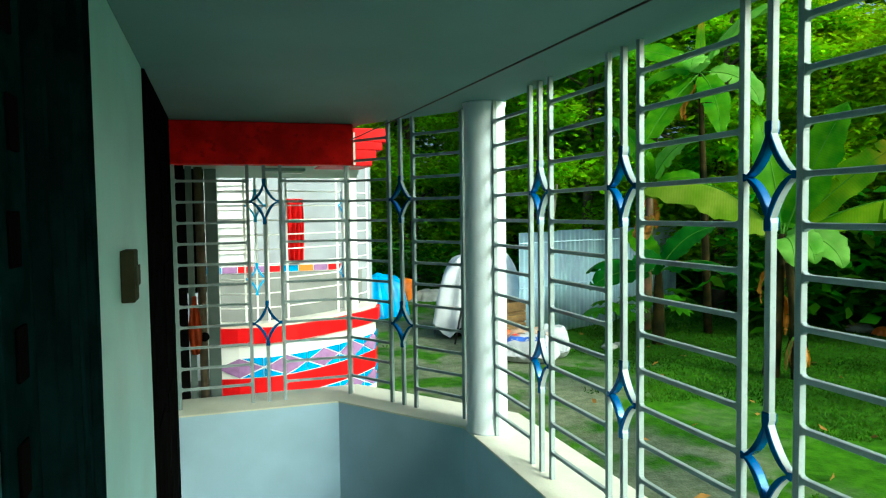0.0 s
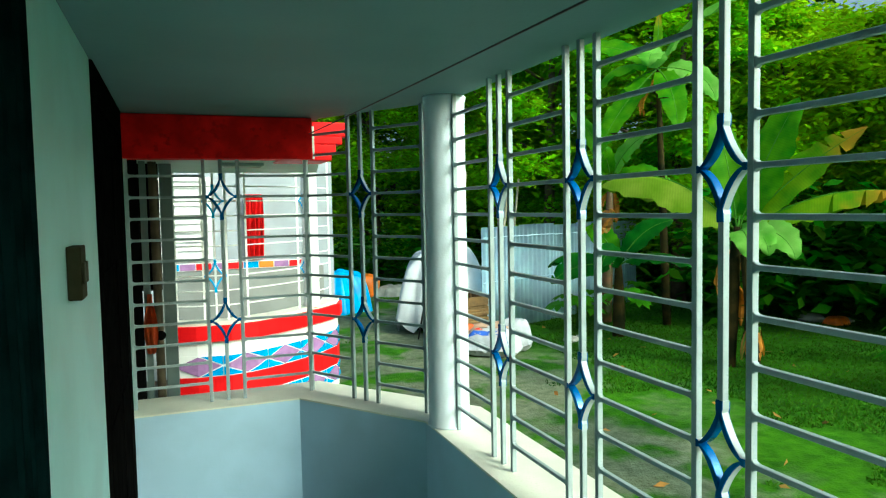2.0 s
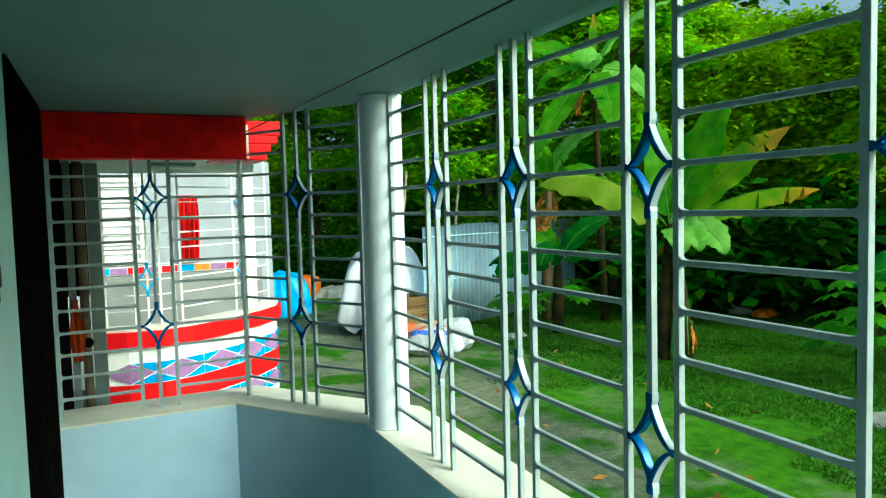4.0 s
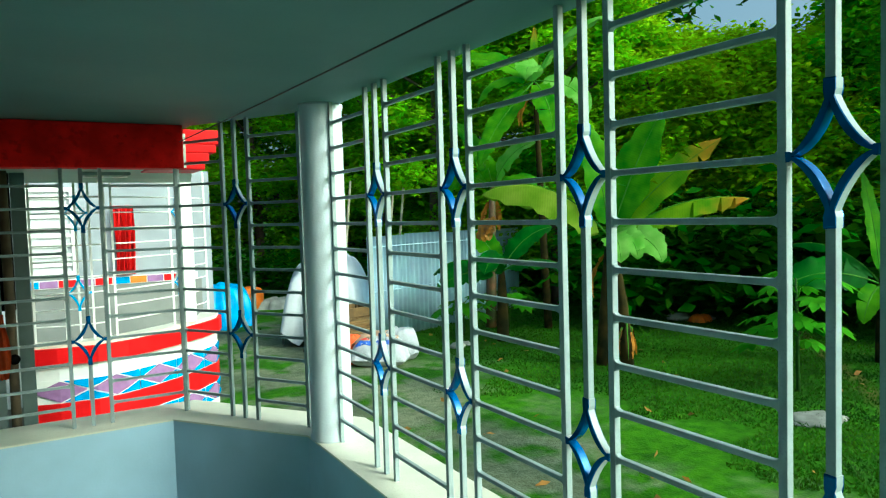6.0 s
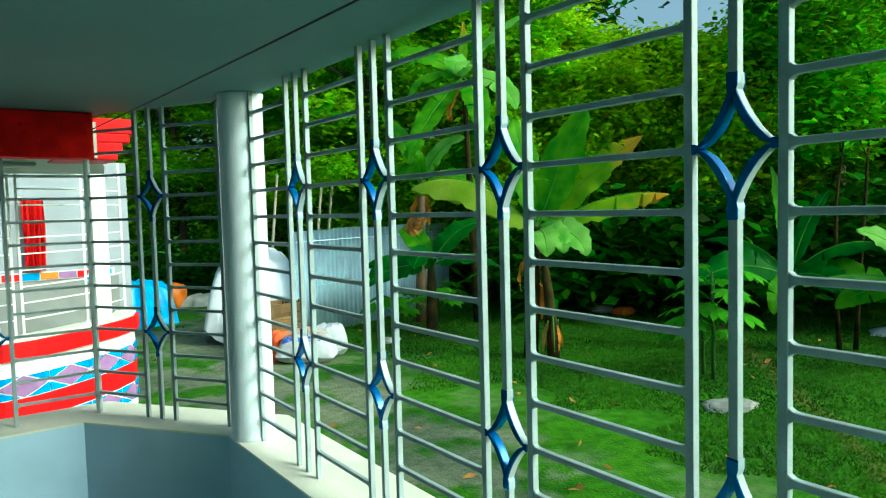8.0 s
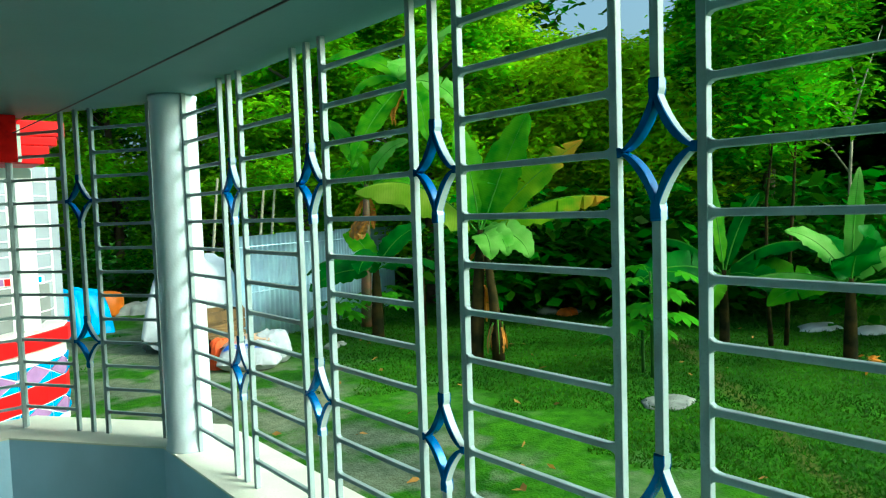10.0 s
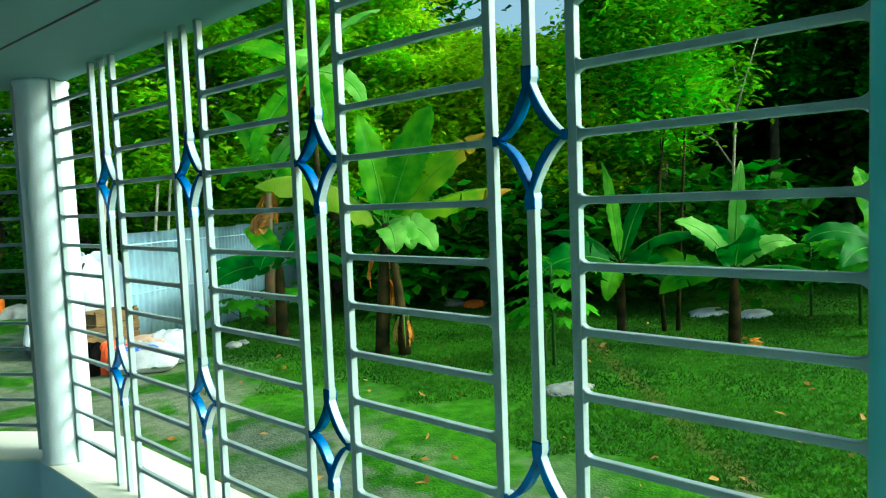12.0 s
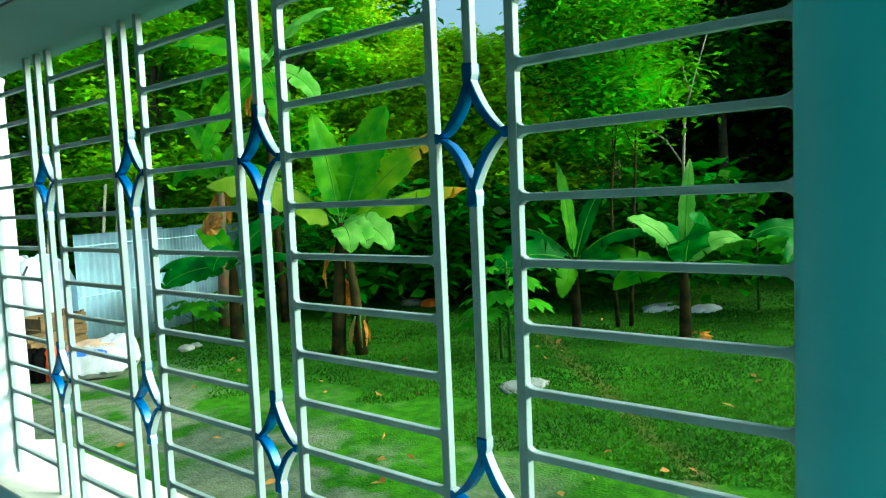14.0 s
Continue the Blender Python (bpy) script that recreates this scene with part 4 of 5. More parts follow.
# ---- plants ----
def banana_leaf(parent, az, elev, length, width, droop, material, start, tears=0, seed=0, fold=0.25, stalk=0.18, face=0.0, hang=0.0):
    """A paddle leaf: midrib arching from start, two blades with wavy, torn edges, which may hang from the rib."""
    rnd = random.Random(seed)
    n = 22
    d = Vector((math.cos(radians(az)), math.sin(radians(az)), 0))
    side = Vector((-d.y, d.x, 0))
    pts, ang, p = [], radians(elev), Vector(start)
    seg = length * (1 + stalk) / n
    for i in range(n + 1):
        pts.append(p.copy())
        p = p + (d * math.cos(ang) + Vector((0, 0, 1)) * math.sin(ang)) * seg
        ang -= radians(droop) / n * (0.5 + i / n)
    torn = {rnd.randrange(6, int(n * 0.92)) for _ in range(tears)}
    bm = bmesh.new()
    uv = bm.loops.layers.uv.new("UVMap")
    first = max(1, int(n * stalk / (1 + stalk)))
    rows = []
    for i in range(first, n + 1):
        u = (i - first) / (n - first)
        w = width / 2 * (math.sin(math.pi * min(1, u * 0.94 + 0.06)) ** 0.55) * (1 - 0.25 * u)
        if i == n:
            w = 0.01
        t = (pts[min(i + 1, n)] - pts[max(i - 1, 0)]).normalized()
        up = side.cross(t).normalized()
        if up.z < 0:
            up = -up
        up = (up * (1 - face) + (Vector((-0.62, -0.70, 0.35)) - t * t.dot(Vector((-0.62, -0.70, 0.35)))).normalized() * face).normalized()
        across = t.cross(up).normalized()
        row = []
        for k in range(-4, 5):
            f = k / 4
            wave = 0.05 * width * math.sin(i * 1.1 + seed + (2 if k > 0 else 0)) * f * f + 0.03 * width * math.sin(i * 2.7 + 3 * seed) * abs(f) ** 3
            row.append(pts[i] - Vector((0, 0, 1.5 * hang * w * abs(f) ** 1.25)) + across * (w * f * (1 - 0.65 * hang) * (1 + 0.06 * math.sin(i * 2.3 + seed) * abs(f))) + up * (fold * w * abs(f) - 0.75 * fold * w * f * f + wave))
        rows.append((u, i, row))
    for (ua, i, a), (ub, j, b) in zip(rows, rows[1:]):
        for k in range(8):
            q = [a[k], a[k + 1], b[k + 1], b[k]]
            if i in torn and (k < 4) == (i % 2 == 0):
                # a tear opens from the edge inwards
                if k < 4:
                    q[3] = a[k].lerp(b[k], 0.25 + 0.2 * k)
                    q[2] = a[k + 1].lerp(b[k + 1], 0.45 + 0.18 * k if k < 3 else 1.0)
                else:
                    q[2] = a[k + 1].lerp(b[k + 1], 0.25 + 0.2 * (7 - k))
                    q[3] = a[k].lerp(b[k], 0.45 + 0.18 * (7 - k) if k > 4 else 1.0)
            f = bm.faces.new([bm.verts.new(v) for v in q])
            for lp, (uu, vv) in zip(f.loops, ((ua, k / 8), (ua, (k + 1) / 8), (ub, (k + 1) / 8), (ub, k / 8))):
                lp[uv].uv = (uu, vv)
    bmesh.ops.remove_doubles(bm, verts=bm.verts, dist=0.0005)
    leaf = part("leaf", bm, material, parent, "", True)
    rib = bmesh.new()
    tube(rib, pts, [0.013 * (1 - 0.85 * i / n) for i in range(n + 1)], 6)
    part("midrib", rib, M_RIB if material is not M_DRY else M_DRY, leaf, "", True)
    return leaf


def banana(x, y, stem_h, r, leaves, label, stem_mat, lean=(0, 0), seed=0, dry=0, extra_stem=False):
    b = base("banana_plant", pose(x, y, G), label, "banana plant", "banana plants")
    bm = bmesh.new()
    tube(bm, [(lean[0] * u, lean[1] * u, stem_h * u) for u in (0, 0.08, 0.3, 0.6, 0.85, 1.0)], [r * 1.12, r * 1.05, r, r * 0.85, r * 0.65, r * 0.4], 14)
    part("stem", bm, stem_mat, b, "", True)
    top = Vector((lean[0], lean[1], stem_h - 0.08))
    for i, (az, el, ln, wd, dr, mm, tears, *more) in enumerate(leaves):
        hang = more[0] if more else 0.0
        banana_leaf(b, az, el, ln, wd, dr, mm, top, tears, seed * 17 + i, face=0.0 if hang else 0.3 if mm in (M_DRY, M_DRYY) else 0.75, hang=hang)
    for i in range(dry):
        banana_leaf(b, seed * 50 + i * 67, -35 - 12 * (i % 3), 0.62, 0.16, 60, M_DRY, top - Vector((0, 0, 0.12)), 3, seed + i, 0.6, 0.1)
    if extra_stem:
        bm = bmesh.new()
        tube(bm, [(0.16, -0.24, 0), (0.15, -0.23, 0.3), (0.13, -0.2, 0.8), (0.10, -0.14, 1.3)], [0.08, 0.075, 0.06, 0.04], 10)
        part("stem", bm, M_STEMDARK, b, "", True)
        for i in range(9):
            banana_leaf(b, i * 47, -62 - 7 * (i % 4), 0.30 + 0.06 * (i % 3), 0.07, 25, (M_DRY, M_DRYY, M_STEMDARK)[i % 3], Vector((0.15 + 0.07 * math.cos(i * 0.82), -0.23 + 0.07 * math.sin(i * 0.82), 0.42 + 0.06 * (i % 3))), 2, 90 + i, 0.7, 0.05)
        for i in range(3):
            banana_leaf(b, RI + 40 * i, -60, 0.5, 0.10, 40, M_DRY, Vector((0.1, -0.05, 0.95)), 2, 190 + i, 0.7, 0.05)
    return b


RI, AW, LE, TO = -51, 39, 129, -141    # to the right, away, to the left, towards the house
big = banana(5.82, 6.13, 1.62, 0.085, [
    (LE, 54, 1.6, 0.62, 88, M_BLEAFG, 0, 0.85), (RI, 72, 1.38, 0.60, 12, M_BLEAF, 1), (LE - 10, 84, 1.25, 0.46, 14, M_BLEAF, 0), (RI, 50, 1.45, 0.46, 22, M_BLEAFY, 6), (RI + 4, 34, 1.42, 0.46, 48, M_BLEAFY, 8, 0.8),
    (RI - 30, 20, 0.74, 0.44, 105, M_BLEAFP, 2), (RI - 50, 24, 0.62, 0.36, 120, M_BLEAFP, 1), (AW, 50, 1.3, 0.5, 50, M_BLEAF, 1), (TO + 20, 20, 0.6, 0.40, 120, M_BLEAFP, 0)],
    "banana plant with broad green leaves, some withering yellow", M_STEMDARK, (0.12, -0.02), 1, 2, True)
# its withered leaf tip, brown and hanging
for k in range(4):
    banana_leaf(big, LE - 20 + 14 * k, -10 - 11 * k, 0.40 - 0.04 * k, 0.20, 75, (M_DRY, M_DRYY)[k % 2], Vector((0.12 - 0.63 * 1.42, 0.78 * 1.42, 1.80)), 1, 40 + k, 0.5, 0.05, 0.6)
banana(7.0, 8.65, 4.05, 0.06, [
    (AW, 87, 0.75, 0.16, 8, M_BLEAFY, 0), (RI + 10, 66, 1.35, 0.40, 70, M_BLEAFP, 0, 0.6), (TO, 50, 0.62, 0.50, 150, M_BLEAFP, 1), (LE, 40, 1.25, 0.40, 60, M_BLEAF, 1),
    (LE + 30, 20, 1.1, 0.44, 130, M_BLEAF, 0, 0.5), (RI, 0, 0.95, 0.44, 90, M_BLEAFP, 2), (TO + 30, -25, 1.25, 0.46, 60, M_BLEAF, 1), (LE - 30, -5, 1.3, 0.42, 75, M_BLEAF, 1, 0.6), (TO - 40, -40, 1.5, 0.44, 30, M_BLEAF, 2)],
    "tall banana plant with upright and drooping leaves", M_STEMDARK, (-0.1, 0.1), 2, 2)
banana(6.35, 9.35, 2.35, 0.085, [
    (LE + 10, 76, 1.15, 0.34, 40, M_BLEAF, 0), (RI - 20, 66, 1.0, 0.36, 70, M_BLEAFP, 1), (LE - 25, 40, 1.0, 0.36, 110, M_BLEAF, 1), (TO, 70, 0.9, 0.32, 120, M_BLEAF, 0), (RI + 15, 30, 0.9, 0.32, 100, M_BLEAF, 1)],
    "banana plant with short drooping leaves behind the fence end", M_STEM, (0.1, 0.0), 8, 2)
banana(5.80, 8.22, 1.10, 0.085, [
    (LE, 30, 1.0, 0.50, 85, M_BLEAFD, 1, 0.4), (RI, 32, 0.95, 0.50, 85, M_BLEAFD, 1, 0.4), (TO, 40, 0.8, 0.46, 100, M_BLEAFD, 0), (LE - 40, 55, 0.9, 0.4, 60, M_BLEAF, 1), (RI + 30, 62, 0.9, 0.4, 60, M_BLEAFD, 0), (LE + 35, 10, 0.9, 0.44, 60, M_BLEAFD, 1)],
    "short banana plant with broad dark drooping leaves", M_STEMDARK, (0.0, 0.0), 3, 0)
banana(8.45, 4.26, 1.0, 0.062, [
    (LE, 85, 1.18, 0.24, 10, M_BLEAF, 0), (RI + 20, 76, 1.0, 0.24, 30, M_BLEAFD, 1), (RI - 5, 50, 1.15, 0.36, 95, M_BLEAFD, 1, 0.6), (RI - 12, 10, 1.0, 0.52, 50, M_BLEAF, 2),
    (LE + 15, 25, 1.05, 0.52, 75, M_BLEAFD, 2), (TO + 40, 20, 0.7, 0.50, 90, M_BLEAFD, 2), (LE - 15, 55, 1.0, 0.34, 80, M_BLEAFD, 0, 0.5), (TO - 30, -10, 0.6, 0.30, 70, M_BLEAF, 1)],
    "young banana plant with deep green leaves and a dark stem", M_STEMDARK, (0, 0), 4)
banana(8.40, 2.76, 0.98, 0.072, [
    (RI + 40, 86, 1.12, 0.22, 8, M_BLEAFP, 0), (TO, 78, 0.66, 0.70, 70, M_BLEAFD, 0), (LE + 10, 64, 0.85, 0.34, 60, M_BLEAFP, 1), (LE, 22, 1.05, 0.26, 55, M_BLEAFP, 0, 0.5),
    (RI, 58, 0.72, 0.26, 90, M_BLEAFP, 1), (RI - 15, 16, 0.95, 0.32, 60, M_BLEAFD, 2, 0.5), (AW, 50, 1.0, 0.5, 60, M_BLEAFD, 0), (LE - 25, 5, 0.8, 0.34, 60, M_BLEAF, 1)],
    "young banana plant with a broad drooping leaf", M_STEMDARK, (0, 0), 5)
banana(9.9, 1.5, 1.1, 0.09, [
    (LE, 45, 0.9, 0.32, 90, M_BLEAFD, 1), (RI, 40, 1.0, 0.36, 80, M_BLEAFD, 1), (TO, 45, 0.8, 0.34, 110, M_BLEAFD, 2), (AW, 70, 1.1, 0.44, 30, M_BLEAF, 0), (LE + 40, 20, 1.0, 0.4, 60, M_BLEAFD, 0)],
    "deep green banana plant at the edge of the trees", M_STEMDARK, (0, 0), 6)


def leaf_cloud(name, clumps, per, size, material, parent, seed, spread, flat=0.55, narrow=0.38):
    """Many small pointed leaves round given clump centres: one mesh."""
    rng = np.random.default_rng(seed)
    c = np.asarray(clumps, float)
    n = len(c) * per
    o = rng.normal(size=(n, 3)) * np.array([spread, spread, spread * flat])
    p = np.repeat(c, per, axis=0) + o
    az = rng.uniform(0, 2 * np.pi, n)
    dz = rng.uniform(-0.75, 0.35, n)
    d = np.stack([np.cos(az), np.sin(az), dz], 1)
    d /= np.linalg.norm(d, axis=1)[:, None]
    s = np.cross(d, rng.normal(size=(n, 3)) * 0.5 + np.array([0, 0, 1.0]))
    s /= np.linalg.norm(s, axis=1)[:, None] + 1e-9
    ln = size * rng.uniform(0.6, 1.3, n)[:, None]
    up = np.cross(s, d)
    a, b = p, p + d * ln
    m = p + d * ln * 0.45 + up * ln * 0.06
    verts = np.stack([a, m + s * ln * narrow * 0.5, b, m - s * ln * narrow * 0.5], 1).reshape(-1, 3)
    i = np.arange(n) * 4
    faces = np.stack([i, i + 1, i + 2, i + 3], 1)
    me = bpy.data.meshes.new(name)
    me.vertices.add(len(verts))
    me.vertices.foreach_set("co", verts.ravel())
    me.loops.add(faces.size)
    me.loops.foreach_set("vertex_index", faces.ravel().astype(np.int32))
    me.polygons.add(n)
    me.polygons.foreach_set("loop_start", (np.arange(n) * 4).astype(np.int32))
    me.update(calc_edges=True)
    me.materials.append(material)
    ob = new(name, me)
    ob.parent = parent
    return ob


def tree(x, y, hgt, rad, low, material, seed, label, clumps=70, per=170, size=0.2, trunk_r=0.12, bark=None, narrow=0.38, puff=0.34):
    rnd = random.Random(seed)
    t = base("tree", pose(x, y, G), label, "tree", "garden trees")
    bm = bmesh.new()
    pts = [(0.25 * math.sin(seed + u * 3) * u, 0.25 * math.cos(seed * 2 + u * 2) * u, hgt * 0.85 * u) for u in (0, 0.12, 0.3, 0.5, 0.75, 1.0)]
    tube(bm, pts, [trunk_r * k for k in (1.3, 1.05, 0.9, 0.7, 0.42, 0.15)], 10)
    cs = []
    for k in range(clumps):
        u = rnd.random()
        z = low + (hgt - low) * u
        a = rnd.uniform(0, 2 * math.pi)
        env = rad * math.sin(math.pi * (0.14 + 0.80 * u)) ** 0.6 * (0.8 + 0.4 * noise.noise(Vector((a * 1.3, z * 0.8, seed))))
        r = env * rnd.uniform(0.35, 1.0) ** 0.5
        c = (r * math.cos(a), r * math.sin(a), z)
        cs.append(c)
        if k % 5 == 0:
            zb = max(low * 0.6, z - 0.35 * r - 0.3)
            f = min(1, zb / (hgt * 0.85))
            q = (0.25 * math.sin(seed + f * 3) * f, 0.25 * math.cos(seed * 2 + f * 2) * f, zb)
            mid = tuple((q[i] + c[i]) / 2 + (0.12 if i == 2 else 0) for i in range(3))
            tube(bm, [q, mid, c], [trunk_r * 0.38, trunk_r * 0.24, trunk_r * 0.08], 6)
    part("trunk", bm, bark or M_BARK, t, "", True)
    tagged(leaf_cloud("crown", cs, per, size, material, t, seed, puff, 0.62, narrow), kind="stuff")
    return t
def polar(deg, r):
    return (0.1 + r * math.cos(radians(deg)), -0.2 + r * math.sin(radians(deg)))


# front row of leafy trees along the end of the lawn, seen over an arc
row = [  # bearing, distance, height, radius, lowest leaf, material
    (5, 15.5, 8.5, 2.3, 2.6, M_LEAFD), (12, 17.5, 9.0, 2.2, 3.4, M_LEAFD), (16.5, 16.0, 8.2, 1.7, 3.8, M_LEAFD), (25, 13.6, 7.4, 1.7, 2.3, M_LEAF),
    (28, 15.0, 5.8, 1.8, 2.0, M_LEAFB), (32, 14.0, 4.7, 1.6, 1.6, M_LEAFY), (37, 15.0, 5.1, 1.7, 1.6, M_LEAFY), (42.5, 14.4, 5.3, 1.9, 1.5, M_LEAFY), (46, 15.5, 6.4, 1.9, 1.2, M_LEAFY), (51, 14.0, 7.6, 2.1, 1.0, M_LEAFB),
    (56, 15.2, 8.0, 2.3, 1.0, M_LEAFB), (61, 14.5, 8.5, 2.2, 0.9, M_LEAFB), (65.5, 18.0, 9.0, 2.4, 0.8, M_LEAFB), (70, 19.0, 9.0, 2.3, 0.8, M_LEAFB), (75, 19.5, 9.0, 2.5, 0.8, M_LEAFB),
    (80, 19.5, 9.2, 2.4, 0.8, M_LEAFB), (86, 19.5, 9.0, 2.6, 0.8, M_LEAFB)]
for i, (deg, r, hgt, rad, low, mm) in enumerate(row):
    size = {M_LEAF: 0.25, M_LEAFB: 0.21, M_LEAFY: 0.20, M_LEAFD: 0.25}[mm] + 0.01 * (i % 3 - 1)
    x, y = polar(deg, r)
    words = {M_LEAF: "leafy garden tree with a dense green crown", M_LEAFB: "garden tree with a bright green crown", M_LEAFY: "garden tree with a light yellow-green crown", M_LEAFD: "garden tree with a deep green crown, shade put into its colour"}
    tree(x, y, hgt, rad, low, mm, 20 + i, words[mm], 62, 560, size * 0.76, 0.12, M_BARK, 0.46, 0.22 + 0.05 * (i % 3))
# slim young trunks under the canopy
for i, (x, y, hgt) in enumerate(((8.90, 3.87, 4.4), (9.04, 3.74, 4.6))):
    tree(x, y, hgt, 0.8, 2.7, M_LEAF, 60 + i, "slim young tree with thin dark trunk", 16, 170, 0.14, 0.026, M_STEMDARK)

# pale bare branches at the edge of the woods
x, y = polar(19.5, 11.2)
bare = base("bare_sapling", pose(x, y, G), "pale leafless forked sapling before the dark woods", "sapling")
bm = bmesh.new()
tube(bm, [(0, 0, 0), (0.03, 0.05, 1.2), (-0.02, 0.02, 2.2), (0.03, 0.0, 3.0)], [0.03, 0.026, 0.022, 0.018], 8)
part("trunk", bm, M_TWIG, bare, "", True)
for pts in ([(0.03, 0.0, 3.0), (0.10, -0.12, 3.5), (0.22, -0.30, 4.2)], [(0.02, 0.0, 2.9), (-0.02, 0.25, 3.3), (-0.1, 0.55, 3.45), (-0.1, 0.9, 3.7)], [(0.0, 0.02, 2.2), (-0.1, 0.25, 2.6), (-0.15, 0.6, 2.85)], [(0.07, -0.06, 3.3), (0.02, 0.05, 3.8)]):
    bm = bmesh.new()
    tube(bm, pts, [0.016 - 0.010 * k / (len(pts) - 1) for k in range(len(pts))], 7)
    part("branch", bm, M_TWIG, bare, "", True)

# woods behind, their shade put into the leaf colour
woods = []
rnd = random.Random(5)
for k in range(900):
    deg = rnd.uniform(-14, 96)
    r = rnd.uniform(20, 26)
    cap = 4.3 if 27 < deg < 43 else 10.5
    woods.append((*polar(deg, r), G + 0.3 + (cap - 0.3) * rnd.random() ** 0.8))
for k in range(320):
    woods.append((*polar(rnd.uniform(-14, 30), rnd.uniform(17.5, 20)), G + 0.2 + 5.0 * rnd.random()))
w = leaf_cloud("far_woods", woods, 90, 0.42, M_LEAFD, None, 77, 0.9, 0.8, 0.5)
tagged(w, "dense woods behind the garden trees, leaves coloured dark for shade", "woods", "", "stuff")
# shrubs and weeds under the trees
shrubs = []
for k in range(260):
    deg = rnd.uniform(-8, 90)
    r = rnd.uniform(14.5, 18) if deg < 55 else rnd.uniform(16, 20)
    hh = 0.9 if deg > 26 else 0.5
    shrubs.append((*polar(deg, r), G + 0.15 + hh * rnd.random()))
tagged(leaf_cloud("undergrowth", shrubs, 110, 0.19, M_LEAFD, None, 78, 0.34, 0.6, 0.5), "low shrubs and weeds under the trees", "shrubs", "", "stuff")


def papaya(x, y, hgt, label, seed, n=9, size=0.34):
    rnd = random.Random(seed)
    b = base("papaya_sapling", pose(x, y, G), label, "sapling", "saplings")
    bm = bmesh.new()
    tube(bm, [(0, 0, 0), (0.01, 0.01, hgt * 0.5), (0, 0.02, hgt)], [0.022, 0.018, 0.012], 8)
    part("stem", bm, M_SAPSTEM, b, "", True)
    for k in range(n):
        a = k * 2.4
        z = hgt * (0.45 + 0.55 * k / n)
        ln = size * rnd.uniform(0.8, 1.1)
        tip = Vector((math.cos(a) * ln, math.sin(a) * ln, z + 0.10))
        bm = bmesh.new()
        tube(bm, [(0, 0, z), tuple(tip * 0.5 + Vector((0, 0, z * 0.5 + 0.06))), tuple(tip)], [0.006, 0.005, 0.004], 5)
        # palmate blade of seven pointed lobes
        d = Vector((math.cos(a), math.sin(a), -0.35)).normalized()
        s = d.cross(Vector((0, 0, 1))).normalized()
        up = s.cross(d)
        c = bm.verts.new(tip)
        for q in range(-3, 4):
            t = q * 0.62
            ax = d * math.cos(t) + s * math.sin(t)
            sd = up.cross(ax)
            L = ln * (0.85 - 0.09 * abs(q))
            v = [bm.verts.new(tip + ax * L * 0.4 + sd * L * 0.16), bm.verts.new(tip + ax * L * 0.7 + sd * L * 0.2 - up * 0.02), bm.verts.new(tip + ax * L - up * 0.05), bm.verts.new(tip + ax * L * 0.7 - sd * L * 0.2 - up * 0.02), bm.verts.new(tip + ax * L * 0.4 - sd * L * 0.16)]
            bm.faces.new((c, *v))
        part("leaf", bm, M_PAPAYA, b)
    return b


papaya(6.50, 4.05, 1.15, "papaya sapling with lobed bright green leaves", 1, 12, 0.31)
papaya(6.62, 4.25, 0.7, "small papaya sapling with lobed leaves", 2, 8, 0.3)
papaya(5.6, 9.0, 0.5, "small papaya sapling by the fence", 3, 9, 0.36)
papaya(6.6, 9.2, 0.55, "small papaya sapling by the fence", 4, 9, 0.36)
papaya(10.6, 1.9, 1.3, "papaya sapling with lobed leaves at the woods' edge", 5, 14, 0.45)
papaya(11.0, 2.6, 1.2, "papaya sapling with lobed leaves at the woods' edge", 6, 14, 0.45)
papaya(11.3, 1.2, 1.3, "papaya sapling with lobed leaves at the woods' edge", 7, 14, 0.45)

# grass: short blades, thinner on the worn strip
rng = np.random.default_rng(9)
n = 150000
deg, rr = rng.uniform(-5, 88, n), 3.2 + 11.5 * rng.random(n) ** 1.4
gx, gy = 0.1 + rr * np.cos(np.radians(deg)), -0.2 + rr * np.sin(np.radians(deg))
keep = np.array([noise.noise(Vector((x * 0.9, y * 0.9, 4))) * 1.5 + (x - 4.5) * 0.9 > 0 or noise.noise(Vector((x * 2.1, y * 2.1, 9))) > 0.6 for x, y in zip(gx, gy)]) & (gx > 2.0)
gx, gy = gx[keep], gy[keep]
n = len(gx)
a = rng.uniform(0, 2 * np.pi, n)
hh = rng.uniform(0.015, 0.04, n)
w = rng.uniform(0.006, 0.012, n)
lx, ly = rng.normal(0, 0.02, n), rng.normal(0, 0.02, n)
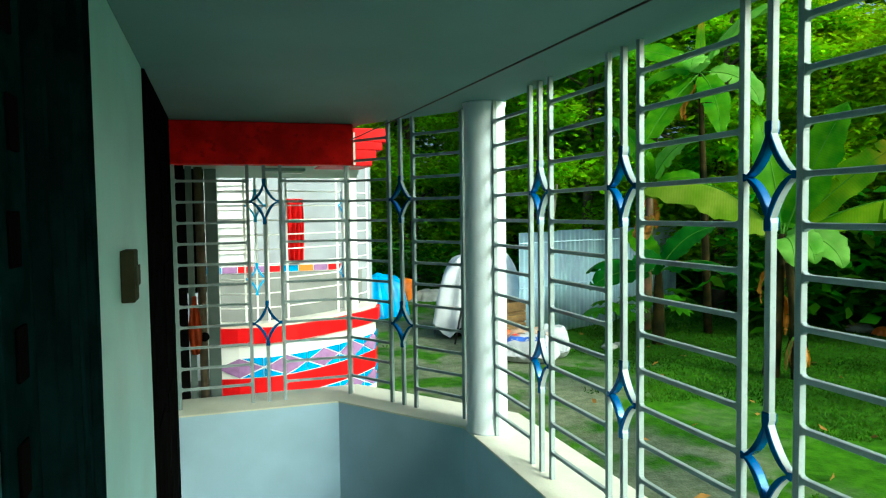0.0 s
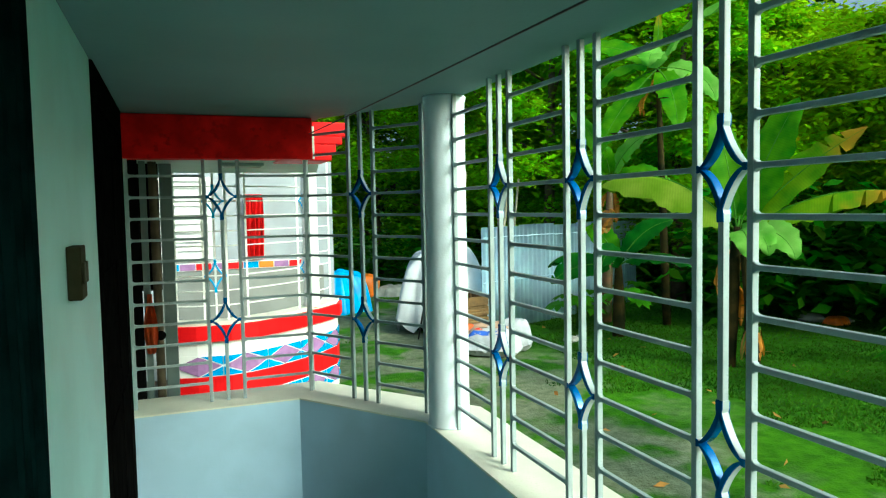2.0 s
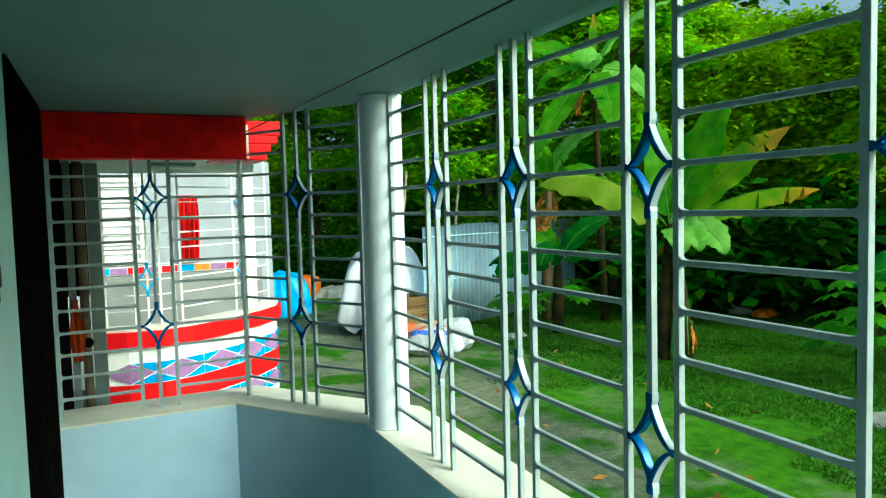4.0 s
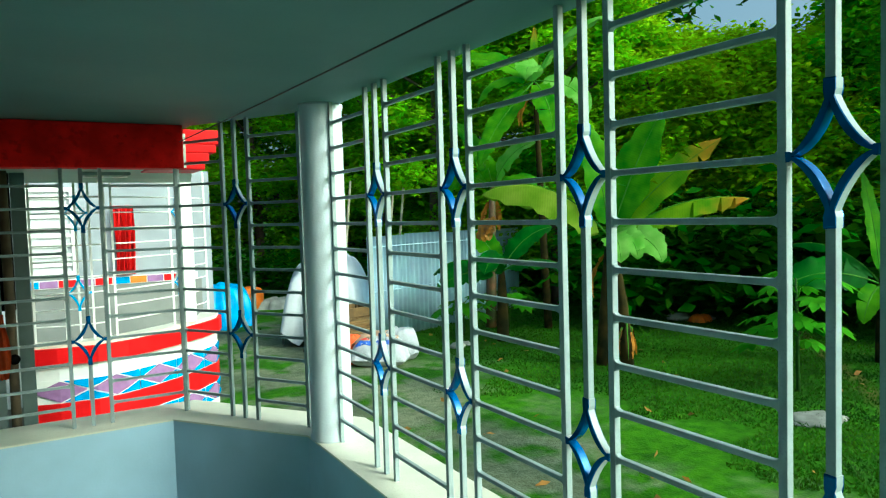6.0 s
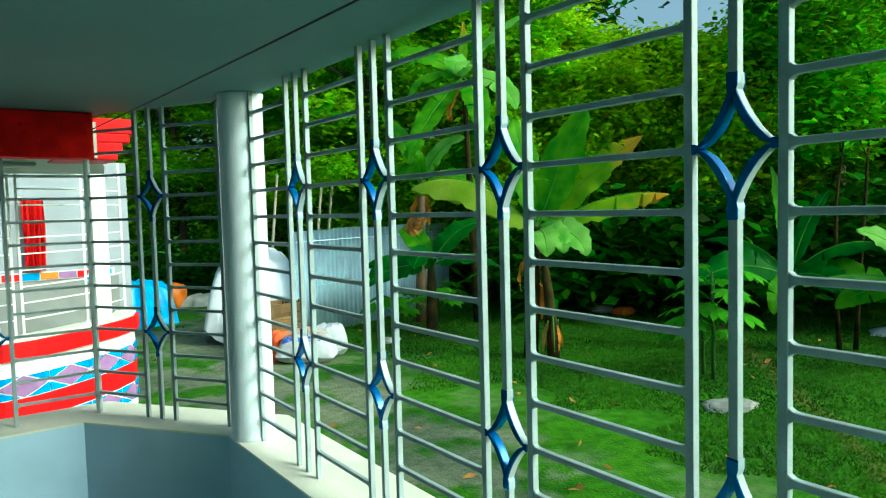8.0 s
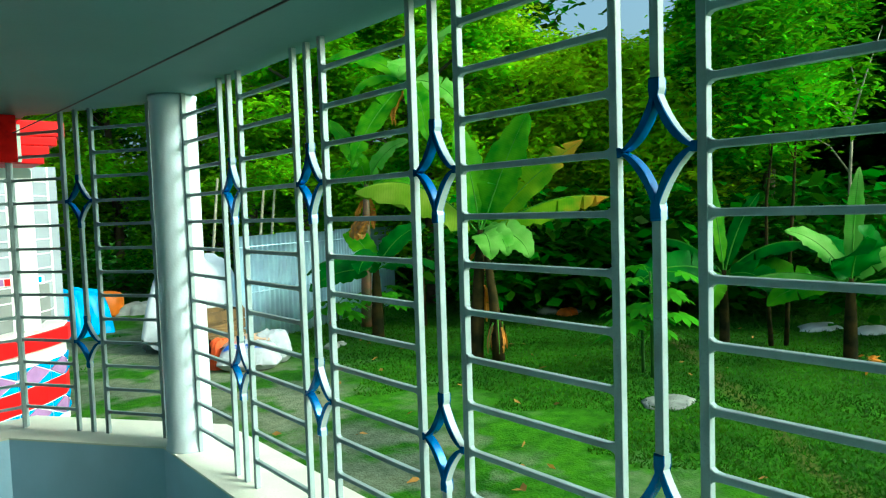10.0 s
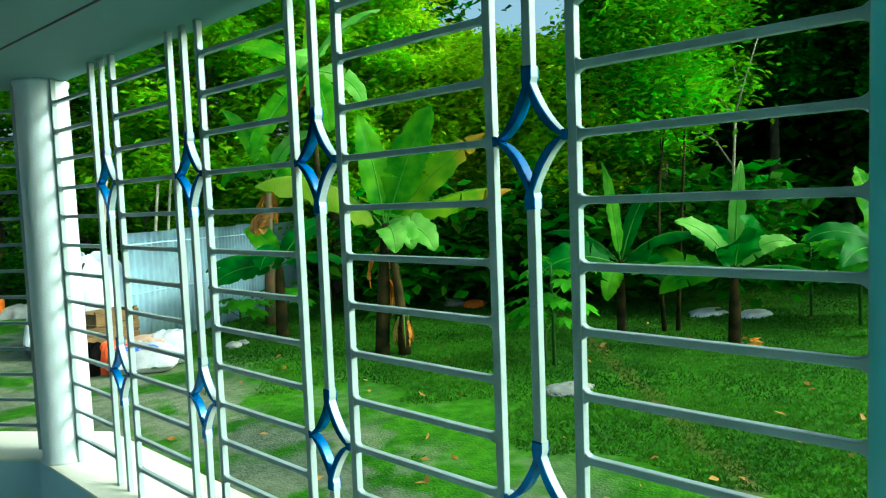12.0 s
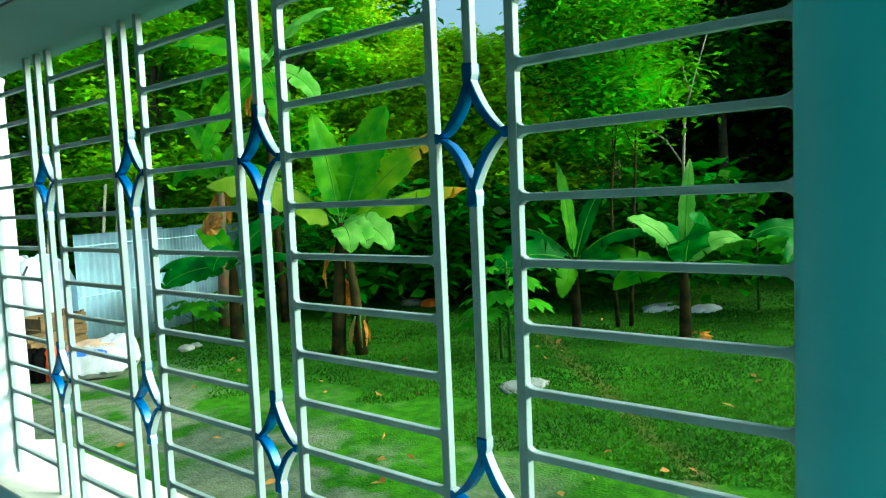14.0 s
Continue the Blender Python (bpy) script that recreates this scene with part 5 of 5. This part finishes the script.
z0 = np.full(n, G)
V = np.stack([np.stack([gx - w * np.cos(a), gy - w * np.sin(a), z0], 1), np.stack([gx + w * np.cos(a), gy + w * np.sin(a), z0], 1), np.stack([gx + lx, gy + ly, z0 + hh], 1)], 1).reshape(-1, 3)
me = bpy.data.meshes.new("grass")
me.vertices.add(len(V))
me.vertices.foreach_set("co", V.ravel())
me.loops.add(n * 3)
me.loops.foreach_set("vertex_index", np.arange(n * 3, dtype=np.int32))
me.polygons.add(n)
me.polygons.foreach_set("loop_start", (np.arange(n) * 3).astype(np.int32))
me.update(calc_edges=True)
me.materials.append(M_GRASS)
tagged(new("grass", me), "short mown grass of the lawn", "grass", "", "stuff")

# dry leaves heaped at the foot of a young banana plant
heap = [(8.28 + 0.2 * math.cos(k * 2.4) * (k % 5) / 4, 2.62 + 0.3 * math.sin(k * 2.4) * (k % 7) / 6, G + 0.03 + 0.05 * (k % 3)) for k in range(9)]
tagged(leaf_cloud("leaf_litter", heap, 3, 0.17, M_DRY, None, 83, 0.05, 0.3, 0.4), "orange-brown dry leaves heaped round a banana stem", "leaf litter", "", "stuff")

# broad-leaved plants under the trees, the shade there put into their leaf colour
shade = []
for k in range(230):
    shade.append((*polar(rnd.uniform(16, 50), rnd.uniform(11.0, 13.5)), G + 0.55 + 1.5 * rnd.random() ** 1.5))
tagged(leaf_cloud("shade_shrubs", shade[::2], 24, 0.30, M_LEAFD, None, 84, 0.26, 0.7, 0.5), "shrubs with broad leaves under the trees, coloured deep green for shade", "shrubs", "", "stuff")

tagged(leaf_cloud("dark_shrubs", shade[1::2], 26, 0.30, M_LEAFD, None, 85, 0.26, 0.7, 0.5), "broad-leaved shrubs under the trees, coloured dark for shade", "shrubs", "", "stuff")

# scattered fallen leaves
bits = [(*polar(rnd.uniform(5, 70), rnd.uniform(4.2, 11)), G + 0.025) for k in range(70)]
tagged(leaf_cloud("fallen_leaves", bits, 1, 0.10, M_DRYY, None, 81, 0.01, 0.3, 0.5), "few dry leaves scattered on the lawn", "fallen leaves", "", "stuff")
